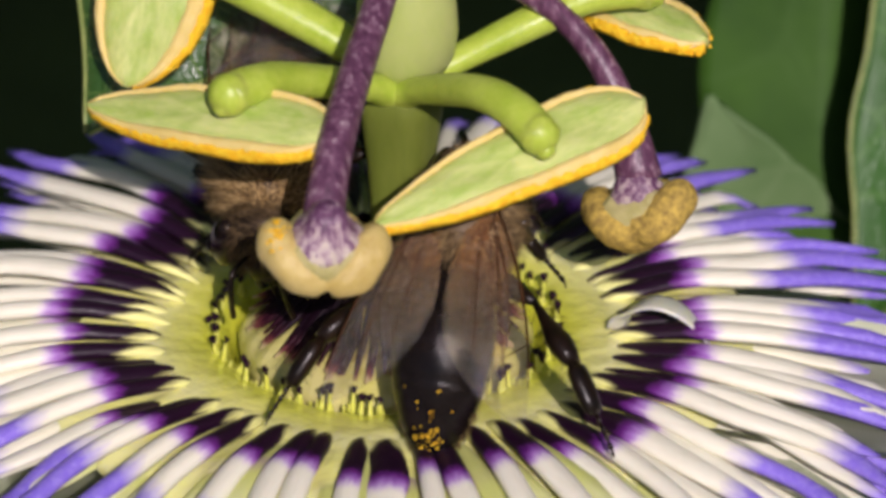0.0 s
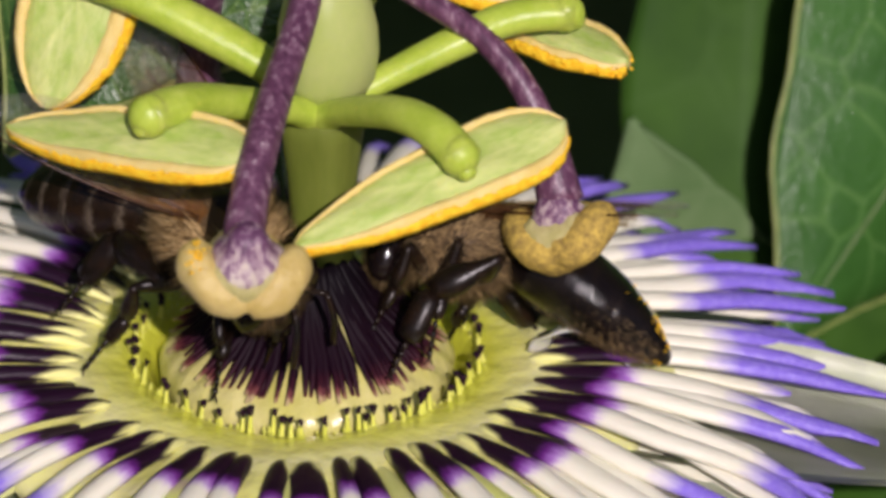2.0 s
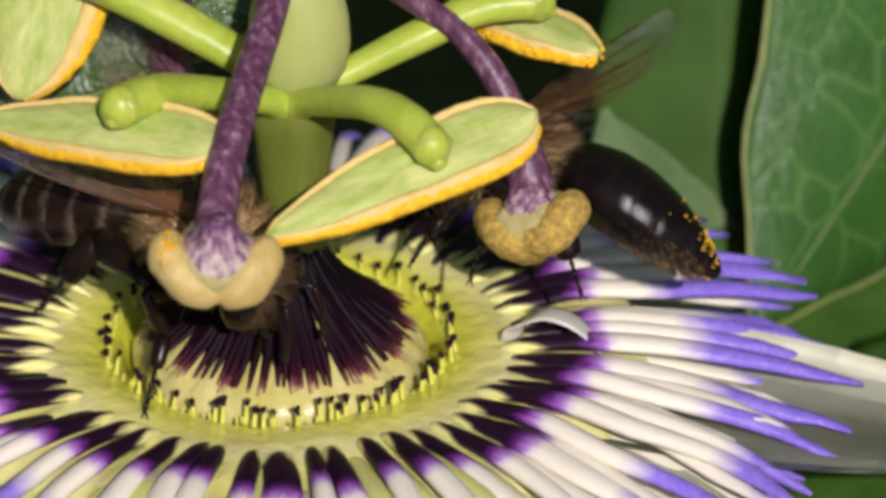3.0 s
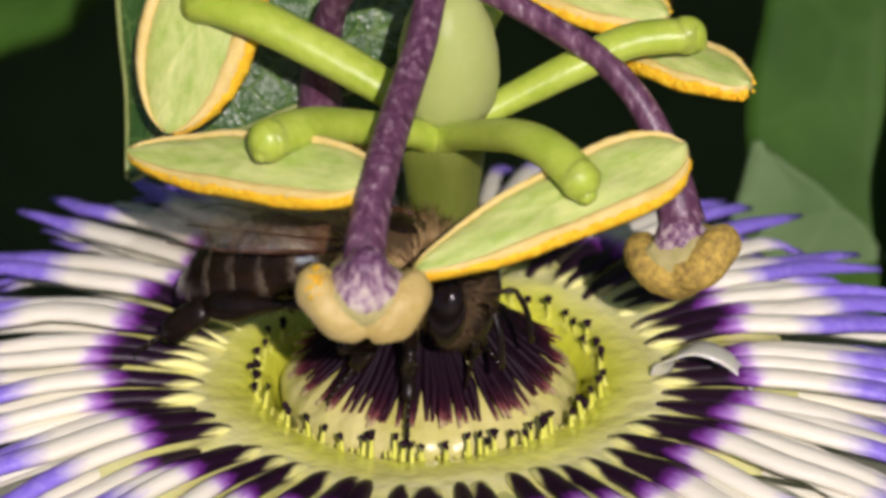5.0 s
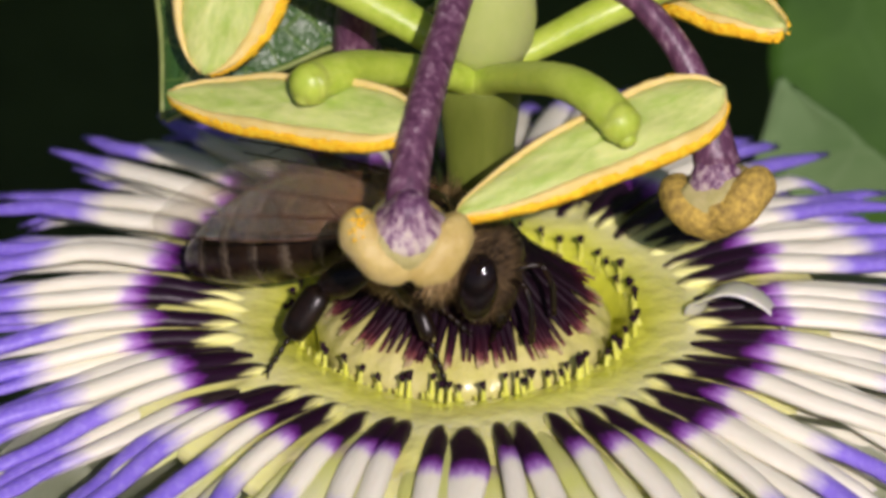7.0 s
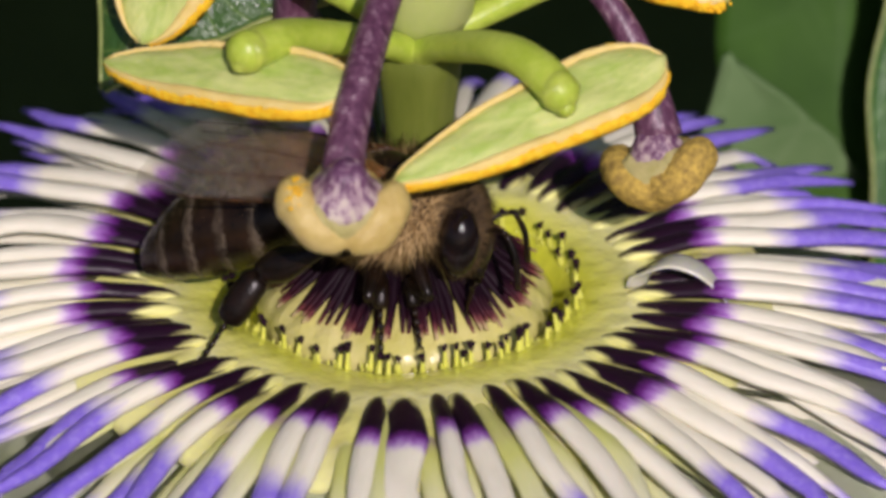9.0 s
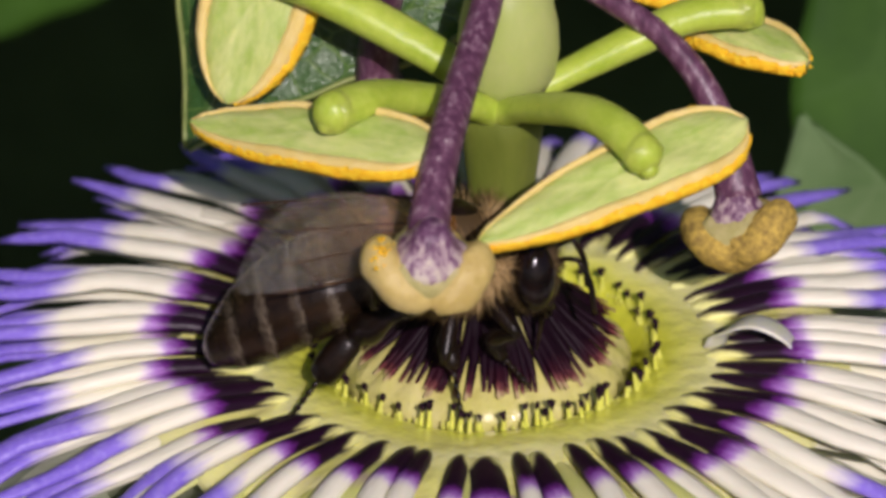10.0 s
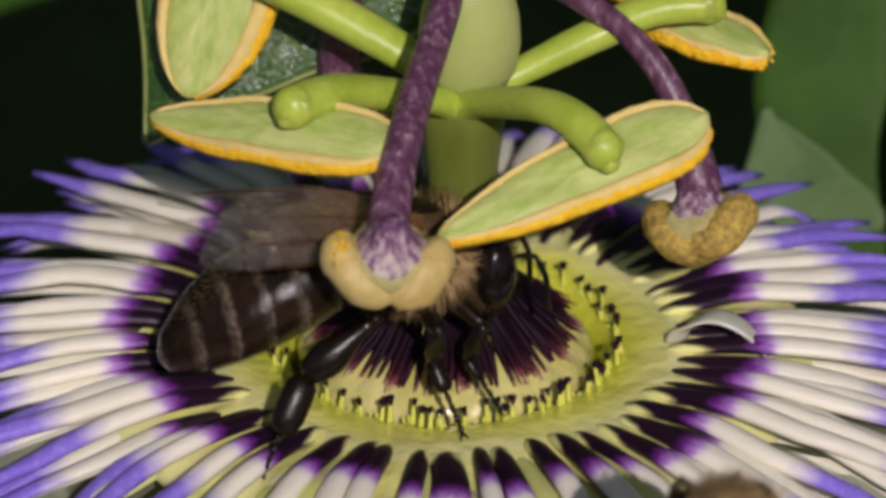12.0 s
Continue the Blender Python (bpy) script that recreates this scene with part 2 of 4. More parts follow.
def abdomen_material(name, dark, light, hair, amount):
    """Dark shining plates with a pale felt of hair at the rim of each."""
    n = Nodes(name, 0.16, 0.22)
    x = n.along("X")
    w = n.place()
    wob = n.math("MULTIPLY", n.math("SUBTRACT", n.noise(w, 2.2, 4), 0.5), 0.5)
    ph = n.math("FRACT", n.math("DIVIDE", n.math("ADD", n.math("MULTIPLY", x, -1.0), wob), 1.26))
    band = n.ramp(ph, [(0.0, (0.9, 0.9, 0.9)), (0.08, (0.7, 0.7, 0.7)), (0.30, (0, 0, 0)), (0.90, (0, 0, 0)), (1.0, (0.5, 0.5, 0.5))])
    base = n.ramp(n.noise(w, 1.0, 4), [(0.3, dark), (0.7, light)])
    felt = n.ramp(n.math("ADD", n.math("MULTIPLY", n.noise(w, 0.9, 3), 0.5), n.math("MULTIPLY", n.noise(w, 5.0, 4, 0.7), 0.5)), [(0.40, (0.05, 0.05, 0.05)), (0.60, (1, 1, 1))])
    n.colour(n.mix(n.math("MULTIPLY", n.math("MULTIPLY", band, felt), amount * 1.5), base, hair))
    n.join(n.math("ADD", n.math("MULTIPLY", band, 0.35 * min(1.0, amount * 2)), 0.12), n.b.inputs["Roughness"])
    n.bump(n.noise(n.place(1, 3, 3), 4.0, 4), 0.4, 0.00005)
    return n.m


def fur_material(name, dark, middle, light):
    """Hairs that each have a shade of their own."""
    n = Nodes(name, 0.55, 0.3)
    own = n.add("ShaderNodeNewGeometry").outputs["Random Per Island"]
    f = n.math("ADD", n.math("MULTIPLY", own, 0.75), n.math("MULTIPLY", n.noise(n.place(), 1.1, 4), 0.35))
    n.colour(n.ramp(f, [(0.15, dark), (0.55, middle), (0.95, light)]))
    return n.m


def wing_material():
    """A clear film, amber towards the root, that glints where its creases face the sun."""
    n = Nodes("wing_membrane", 0.16, 0.8)
    far = n.math("MULTIPLY", n.along("X"), -0.11)
    n.colour(n.ramp(far, [(0.05, (0.70, 0.34, 0.10)), (0.45, (0.84, 0.60, 0.34)), (0.9, (0.90, 0.84, 0.74))]))
    n.bump(n.noise(n.place(1, 0.6, 1), 5.0, 4), 0.9, 0.0005)
    clear = n.add("ShaderNodeBsdfTransparent")
    n.join(n.ramp(far, [(0.0, (0.93, 0.80, 0.60)), (0.35, (0.96, 0.90, 0.80)), (0.9, (0.98, 0.97, 0.95))]), clear.inputs[0])
    body = n.add("ShaderNodeMixShader")
    root = n.ramp(far, [(0.05, (0.08,) * 3), (0.5, (0.0,) * 3)])
    n.join(n.math("ADD", n.ramp(n.noise(n.place(), 0.8, 3), [(0.3, (0.008,) * 3), (0.7, (0.032,) * 3)]), root), body.inputs[0])
    n.join(clear.outputs[0], body.inputs[1])
    n.join(n.b.outputs[0], body.inputs[2])
    shine = n.add("ShaderNodeBsdfGlossy", Roughness=0.11)
    n.join(n.b.inputs["Normal"].links[0].from_socket, shine.inputs["Normal"])
    top = n.add("ShaderNodeMixShader")
    top.inputs[0].default_value = 0.085
    n.join(body.outputs[0], top.inputs[1])
    n.join(shine.outputs[0], top.inputs[2])
    n.join(top.outputs[0], n.t.nodes["Material Output"].inputs["Surface"])
    return n.m


def ground_material(name, dark, light, scale):
    n = Nodes(name, 0.9, 0.1)
    f = n.noise(n.place(), scale, 6, 0.7)
    n.colour(n.ramp(f, [(0.35, dark), (0.68, light)]))
    n.bump(n.noise(n.place(), scale * 3, 4), 0.6, 0.02)
    return n.m


CORONA = corona_material("corona_filament")
DISC = disc_material()
DOME = plain_tissue("dome_tissue", (0.52, 0.50, 0.11), (0.70, 0.64, 0.27), 0.26, 0.45, 0.6, (1, 1, 0.6), coat=0.8)
FRINGE = plain_tissue("fringe_stalk", (0.58, 0.62, 0.06), (0.72, 0.74, 0.15), 0.5, thin=0.4, spec=0.25)
HEADS = plain_tissue("fringe_head", (0.008, 0.003, 0.006), (0.032, 0.010, 0.022), 0.6, 1.5, 0.4, spec=0.12, thin=0.0)
STAMEN = dusted_tissue("stamen_green", (0.33, 0.46, 0.030), (0.48, 0.59, 0.085), 0.36)
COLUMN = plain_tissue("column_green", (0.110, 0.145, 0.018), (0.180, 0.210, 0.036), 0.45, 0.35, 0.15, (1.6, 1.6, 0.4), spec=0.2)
OVARY = plain_tissue("ovary_green", (0.34, 0.42, 0.10), (0.46, 0.50, 0.18), 0.42, 0.3, 0.12, (1, 1, 0.6), spec=0.22, thin=0.3)
ANTHER = dusted_tissue("anther_green", (0.30, 0.44, 0.06), (0.58, 0.63, 0.22), 0.55, (0.5, 1.6, 1))
RIM = plain_tissue("anther_margin", (0.70, 0.52, 0.13), (0.80, 0.65, 0.25), 0.6, 0.9, 0.5)
POLLEN = pollen_material("pollen_orange", (0.90, 0.47, 0.006), (0.96, 0.66, 0.03))
STYLE = style_material()
FLARE = flare_material()
STIGMA = plain_tissue("stigma_beige", (0.45, 0.33, 0.085), (0.65, 0.52, 0.19), 0.5, 0.7, 0.5)
STIGMA_DUSTED = pollen_material("stigma_dusted", (0.28, 0.19, 0.05), (0.58, 0.41, 0.08))
KNOB = plain_tissue("stigma_knob", (0.36, 0.33, 0.11), (0.55, 0.48, 0.22), 0.5, 1.2, 0.5, spec=0.25)
PETAL = plain_tissue("petal_pale", (0.62, 0.68, 0.44), (0.80, 0.82, 0.66), 0.5, 0.25, 0.2, (0.4, 1.5, 1))
CURLED = plain_tissue("torn_tissue", (0.56, 0.57, 0.46), (0.72, 0.72, 0.62), 0.3, 0.5, 0.2, thin=0.6, coat=0.4)
LEAF = leaf_material("leaf_glossy", (0.022, 0.070, 0.010), (0.048, 0.130, 0.020), (0.17, 0.28, 0.06), 0.45, 0.75, bump=0.55, spec=0.25, coat=1.0)
LEAF_BROAD = leaf_material("leaf_broad", (0.020, 0.075, 0.010), (0.042, 0.130, 0.020), (0.12, 0.24, 0.06), 0.5, 0.30, bump=0.34, spec=0.15, coat=0.28, veins=0.4)
LEAF_SOFT = leaf_material("leaf_soft", (0.022, 0.062, 0.008), (0.042, 0.105, 0.012), (0.08, 0.16, 0.04), 0.55, 0.12, 0.06, 0.10, 0.0, 0.12)
LEAF_PALE = leaf_material("leaf_underside", (0.075, 0.145, 0.045), (0.14, 0.215, 0.09), (0.22, 0.29, 0.15), 0.6, 0.2, 0.1, 0.2, 0.0, 0.15)
LEAF_EDGE = plain_tissue("leaf_margin", (0.16, 0.22, 0.05), (0.30, 0.34, 0.10), 0.4)
RIB = plain_tissue("leaf_rib", (0.06, 0.11, 0.022), (0.10, 0.16, 0.04), 0.4)
HEDGE = ground_material("hedge_shade", (0.022, 0.040, 0.018), (0.040, 0.075, 0.028), 0.012)
SOIL = ground_material("soil", (0.03, 0.028, 0.018), (0.06, 0.07, 0.03), 0.004)
BROWN = chitin_material("chitin_brown", (0.004, 0.003, 0.002), (0.017, 0.008, 0.004), 0.30)
TARSUS = chitin_material("chitin_tarsus", (0.020, 0.008, 0.004), (0.13, 0.045, 0.014), 0.30, 3.0)
EYE_MAT = chitin_material("compound_eye", (0.004, 0.003, 0.003), (0.012, 0.006, 0.005), 0.08)
FUR_MAT = fur_material("fur_tan", (0.07, 0.036, 0.012), (0.34, 0.22, 0.08), (0.72, 0.52, 0.25))
FUR_MID = fur_material("fur_umber", (0.025, 0.015, 0.006), (0.14, 0.09, 0.036), (0.46, 0.32, 0.14))
FUR_DARK = fur_material("fur_brown", (0.025, 0.016, 0.008), (0.09, 0.055, 0.022), (0.24, 0.16, 0.07))
AB_DARK = abdomen_material("abdomen_dark", (0.004, 0.003, 0.003), (0.009, 0.006, 0.005), (0.03, 0.02, 0.012), 0.10)
AB_BAND = abdomen_material("abdomen_banded", (0.006, 0.004, 0.0025), (0.024, 0.013, 0.0065), (0.27, 0.22, 0.15), 0.32)
WING = wing_material()
VEIN = chitin_material("wing_vein", (0.025, 0.011, 0.005), (0.09, 0.036, 0.012), 0.25)


# ---- building helpers ----
def part(name, bm, material, parent=None, label="", smooth=True, origin=None):
    """Link a bmesh in millimetres as one mesh object, with its own origin if one is given."""
    me = bpy.data.meshes.new(name)
    if origin is not None:
        bm.transform(Matrix.Translation(-Vector(origin)))
    bm.transform(Matrix.Scale(S, 4))
    bmesh.ops.recalc_face_normals(bm, faces=bm.faces)
    for f in bm.faces:
        f.smooth = smooth
    bm.to_mesh(me)
    bm.free()
    me.materials.append(material)
    ob = new(name, me)
    if origin is not None:
        ob.location = Vector(origin) * S
    if parent is not None:
        ob.parent = parent
    if label:
        tagged(ob, label)
    return ob


def again(ob, m, parent=None):
    """Another object on the same mesh."""
    o = new(ob.name.split(".")[0], ob.data)
    o.parent = parent if parent is not None else ob.parent
    o.matrix_basis = m
    return o


def spline(points, n):
    """n places on a smooth curve through the points."""
    p = [Vector(q) for q in points]
    p = [2 * p[0] - p[1]] + p + [2 * p[-1] - p[-2]]
    out = []
    last = len(p) - 3
    for k in range(n):
        u = k / (n - 1) * last
        i = min(int(u), last - 1)
        t = u - i
        a, b, c, d = p[i], p[i + 1], p[i + 2], p[i + 3]
        out.append(0.5 * (2 * b + (c - a) * t + (2 * a - 5 * b + 4 * c - d) * t * t + (3 * b - a - 3 * c + d) * t ** 3))
    return out


def blend(values, u):
    """The value at u (0 to 1) of a row of evenly spaced values."""
    x = u * (len(values) - 1)
    i = min(int(x), len(values) - 2)
    return values[i] + (values[i + 1] - values[i]) * (x - i)


def tube(bm, pts, radii, seg=10, flat=1.0, up=(0, 0, 1), cap=True):
    """A tapering tube along pts; flat squeezes it along the up direction."""
    rings = []
    n = len(pts)
    up = Vector(up)
    for k, q in enumerate(pts):
        d = (pts[min(k + 1, n - 1)] - pts[max(k - 1, 0)]).normalized()
        a = d.cross(up)
        a = a.normalized() if a.length > 1e-6 else d.orthogonal().normalized()
        b = a.cross(d)
        r = blend(radii, k / (n - 1))
        rings.append([bm.verts.new(q + a * (r * math.cos(w)) + b * (r * flat * math.sin(w)))
                      for w in (2 * math.pi * i / seg for i in range(seg))])
    for r0, r1 in zip(rings, rings[1:]):
        for i in range(seg):
            bm.faces.new((r0[i], r0[(i + 1) % seg], r1[(i + 1) % seg], r1[i]))
    if cap:
        for r in (rings[0], rings[-1]):
            bm.faces.new(r)
    return bm


def lathe(bm, profile, seg=48, shape=None):
    """Turn a profile of (radius, height) round the upright axis; shape(angle, radius, height) may alter the radius and height."""
    rings = []
    for r, z in profile:
        ring = []
        for i in range(seg):
            w = 2 * math.pi * i / seg
            rr, zz = shape(w, r, z) if shape else (r, z)
            ring.append(bm.verts.new((rr * math.cos(w), rr * math.sin(w), zz)))
        rings.append(ring)
    for r0, r1 in zip(rings, rings[1:]):
        for i in range(seg):
            bm.faces.new((r0[i], r0[(i + 1) % seg], r1[(i + 1) % seg], r1[i]))
    for r in (rings[0], rings[-1]):
        bm.faces.new(r)
    return bm


def ball(bm, centre, size, u=16, v=10, turn=None):
    m = Matrix.Translation(centre) @ (turn if turn is not None else Matrix.Identity(4)) @ Matrix.Diagonal((*size, 1))
    bmesh.ops.create_uvsphere(bm, u_segments=u, v_segments=v, radius=1.0, matrix=m)
    return bm


def thing(name, at=(0, 0, 0), label="", category="", group="", kind=""):
    ob = new(name)
    ob.empty_display_size = 0.002
    ob.location = Vector(at) * S
    return tagged(ob, label, category, group, kind)


# ---- ground and the hedge in the shade behind ----
bm = bmesh.new()
bmesh.ops.create_grid(bm, x_segments=8, y_segments=8, size=90000)
ground = part("ground", bm, SOIL)
ground.location.z = -0.9
tagged(ground, "dark garden soil with sparse grass under the vine", "ground", kind="structure")

# a hedge whose forward-leaning top, out of view, is added to shade its face
bm = bmesh.new()
rng = random.Random(3)
cols = 40
PROFILE = [(1010, -905), (960, -500), (930, -300), (900, -120), (600, -40), (200, -12), (135, -4), (120, 60), (130, 250), (200, 420), (500, 480)]
grid = [[bm.verts.new(((i / (cols - 1) - 0.5) * 3600, y + 300 * (i / (cols - 1) - 0.5) ** 2 + rng.uniform(-9, 9), z + rng.uniform(-7, 7)))
         for i in range(cols)] for y, z in PROFILE]
for a, b in zip(grid, grid[1:]):
    for i in range(cols - 1):
        bm.faces.new((a[i], a[i + 1], b[i + 1], b[i]))
bmesh.ops.recalc_face_normals(bm, faces=bm.faces)
bmesh.ops.solidify(bm, geom=list(bm.faces), thickness=30)
hedge = part("backdrop", bm, HEDGE)
tagged(hedge, "deep dark green hedge shaded by an added unseen overhang, far out of focus", "hedge", kind="structure")


# ---- the vine's leaves ----
def leaf(name, base, tip, normal_a, normal_b, widths, material, label, curl=0.0, share=1.0, bend=0.0, wave=0.5, seed=1, group="vine leaves"):
    """A leaf from base to tip with two halves that may be tilted apart, curled along its edges."""
    base, tip = Vector(base), Vector(tip)
    along = tip - base
    d = along.normalized()
    sides = [d.cross(Vector(n)).normalized() for n in (normal_a, normal_b)]
    mid = (Vector(normal_a).normalized() + Vector(normal_b).normalized()).normalized()
    r = random.Random(seed)
    ph = [r.uniform(0, 6) for _ in range(4)]
    bm = bmesh.new()
    nu, nv = 34, 9
    rows_g = []
    for i in range(nu):
        u = i / (nu - 1)
        w = blend(widths, u) * (1 + 0.03 * math.sin(31 * u + ph[0]))
        row = []
        for j in range(-nv, nv + 1):
            v = j / nv
            side = sides[0] * share if v < 0 else -sides[1]
            q = base + along * u + side * (abs(v) * w) + mid * (bend * (2 * u - 1) ** 2)
            q += mid * (curl * w * v * v * (1 if curl else 0) + wave * 0.35 * math.sin(7 * u + 2.2 * v + ph[1]) * abs(v)
                        + wave * 0.16 * math.sin(17 * u + 5 * v + ph[2]) * abs(v))
            row.append(bm.verts.new(q))
        rows_g.append(row)
    for a, b in zip(rows_g, rows_g[1:]):
        for j in range(2 * nv):
            bm.faces.new((a[j], a[j + 1], b[j + 1], b[j]))
    borders = {line: [row[line].co.copy() for row in rows_g] for line in (0, -1)}
    bmesh.ops.recalc_face_normals(bm, faces=bm.faces)
    bmesh.ops.solidify(bm, geom=list(bm.faces), thickness=0.28)
    holder = thing(name, base, label, "leaf", group)
    part("blade", bm, material, holder, origin=base).location = (0, 0, 0)
    rib = bmesh.new()
    tube(rib, [base + along * (k / 12) + mid * (bend * (k / 6 - 1) ** 2 - 0.05) for k in range(13)], [0.35, 0.25, 0.08], 8, 0.8)
    part("midrib", rib, RIB, holder, origin=base).location = (0, 0, 0)
    if material in (LEAF, LEAF_BROAD):
        for line in (0, -1):
            edge = bmesh.new()
            tube(edge, borders[line], [0.13, 0.15, 0.10], 6)
            part("leaf_margin", edge, LEAF_EDGE, holder, "pale thickened leaf margin", origin=base).location = (0, 0, 0)
    return holder


leaf("vine_leaf", (-1.9, 10.5, 22.9), (-12.2, 5.6, 5.3), (-0.66, -0.66, 0.36), (0.09, -0.88, 0.47), [2.5, 7.5, 9.0, 8.2, 5.6, 2.5, 0.08], LEAF,
     "glossy dark green passion vine leaf with glare, behind the flower", 0.0, 1.2, 0.0, 0.35, 4)
leaf("vine_leaf", (41.6, 36.7, 11.6), (21.9, 19.0, -10.6), (0.62, -0.68, 0.40), (0.72, -0.62, 0.32), [3.1, 8.9, 10.9, 10.4, 7.8, 4.7, 0.4], LEAF_BROAD,
     "glossy green vine leaf with a shining edge beside the flower", -0.20, 1.0, 0.0, 0.9, 7)
leaf("vine_leaf", (22.0, 37.6, 18.0), (20.1, 22.2, -18.7), (-0.16, -0.93, 0.33), (0.45, -0.85, 0.22), [7.0, 14.0, 18.5, 22.0, 22.0, 18.0, 6.0], LEAF_SOFT,
     "soft green vine leaf out of focus behind the flower", 0.0, 0.27, 7.0, 0.5, 9)
leaf("vine_leaf", (38.0, 24.0, -14.0), (22.0, 6.0, -17.0), (-0.1, -0.5, 0.86), (0.0, -0.5, 0.86), [2, 6, 7, 6.5, 5, 3, 0.3], LEAF_SOFT,
     "green vine leaf in half shade under the flower", 0.0, 1.0, 0.0, 0.6, 11)
leaf("vine_leaf", (-16.0, 70.0, 2.0), (-34.0, 70.0, -18.5), (-0.1, -0.72, 0.1), (0.1, -0.9, 0.1), [3, 7, 8.2, 8, 6.5, 4, 0.4], LEAF_SOFT,
     "dim green vine leaf far out of focus", 0.0, 1.0, 0.0, 0.6, 13)

leaf("vine_leaf", (18.9, 25.0, -14.0), (14.9, 25.0, -2.0), (-0.15, -0.85, 0.5), (0.05, -0.88, 0.45), [4.6, 4.6, 4.4, 3.8, 2.8, 1.5, 0.1], LEAF_PALE,
     "pale grey-green underside of a vine leaf, out of focus", 0.0, 1.0, 0.0, 0.5, 17)

bm = bmesh.new()
tube(bm, spline([(8, 26, -900), (30, 60, -600), (-6, 40, -300), (8, 26, -44), (30, 42, -5), (38, 60, 60)], 60), [3.0, 2.6, 2.2, 1.8, 1.4, 1.0], 10)
tagged(part("passion_vine", bm, RIB), "slender green stem rising from the soil under the flower", "vine")

# ---- the passion flower ----
flower = thing("passion_flower", (0, 0, 0), "open blue passion flower with white and violet fringe and purple styles", "flower")

bm = bmesh.new()
def ripple(w, r, z):
    k = -0.075 * math.cos(56 * w) * max(0.0, min(1.0, (r - 9.6) / 1.4))
    return r * (1 + 0.012 * math.sin(3 * w + 1)), z + k + 0.06 * math.sin(5 * w + r)
lathe(bm, [(0.5, -3.2), (6.0, -3.0), (6.2, -2.2), (6.45, -1.15), (6.95, -0.85), (7.6, -0.72), (8.4, -0.64), (9.2, -0.61), (10.2, -0.62), (11.2, -0.66), (12.2, -0.72), (13.2, -0.84), (14.6, -1.1),
           (15.0, -1.5), (13.2, -2.0), (8.0, -4.2), (3.0, -6.5), (2.2, -9.0), (1.8, -9.5)], 336, ripple)
part("disc", bm, DISC, flower, "yellow-green fleshy disc with a gutter")
bm = bmesh.new()
lathe(bm, [(1.0, 3.2), (1.7, 2.75), (2.5, 1.9), (3.4, 0.9), (4.3, 0.15), (5.1, -0.35), (5.65, -0.75), (5.95, -1.2), (5.9, -2.5), (1.0, -2.6)], 184,
      lambda w, r, z: (r * (1 + 0.012 * math.sin(7 * w)), z + 0.07 * math.sin(23 * w + 0.7 * math.sin(5 * w)) * (1 if 2 < r < 5.8 else 0)))
part("dome", bm, DOME, flower, "pale waxy dome round the column")

bm = bmesh.new()
tube(bm, spline([(0, 0, -9.2), (0.5, 2, -16), (3, 12, -30), (8, 26, -44)], 20), [1.1, 1.0, 1.1, 1.2], 12)
part("flower_stalk", bm, COLUMN, flower)
# fringe of thin stalks with dark wedge-shaped heads in the gutter, often two close together
rng = random.Random(12)
angles = []
for k in range(46):
    w = 2 * math.pi * k / 46 + rng.uniform(-0.035, 0.035)
    angles.append(w)
    if rng.random() < 0.35:
        angles.append(w + rng.uniform(0.045, 0.065))
for w in angles:
    r = 6.95 + rng.uniform(-0.22, 0.22)
    h = rng.uniform(-0.50, -0.10)
    lean = rng.uniform(-0.22, 0.12)
    foot, top = Vector((r * math.cos(w), r * math.sin(w), -1.0)), Vector(((r + lean) * math.cos(w), (r + lean) * math.sin(w), h))
    bm = bmesh.new()
    tube(bm, spline([foot, foot.lerp(top, 0.5), top], 5), [0.13, 0.10, 0.07], 6)
    stalk = part("fringe_stalk", bm, FRINGE, flower)
    bm = bmesh.new()
    s = rng.uniform(0.72, 1.05)
    d = Vector((rng.uniform(-0.35, 0.35), rng.uniform(-0.35, 0.35), 1)).normalized()
    tube(bm, [top - d * 0.12, top + d * 0.08 * s, top + d * 0.24 * s, top + d * 0.30 * s], [0.05, 0.13 * s, 0.21 * s, 0.13 * s], 6, rng.uniform(0.6, 1.0), (rng.uniform(-1, 1), rng.uniform(-1, 1), 0))
    for v in bm.verts:
        v.co += Vector((rng.uniform(-1, 1), rng.uniform(-1, 1), rng.uniform(-1, 1))) * 0.045
    part("fringe_head", bm, HEADS, stalk)
# bare stalks between them, like a low fence
for k in range(120):
    w = 2 * math.pi * k / 120 + rng.uniform(-0.02, 0.02)
    r = 6.85 + rng.uniform(-0.12, 0.12)
    bm = bmesh.new()
    tube(bm, [Vector((r * math.cos(w), r * math.sin(w), -1.0)), Vector(((r - 0.03) * math.cos(w), (r - 0.03) * math.sin(w), rng.uniform(-0.85, -0.62)))], [0.08, 0.04], 5)
    part("fringe_stalk", bm, FRINGE, flower)

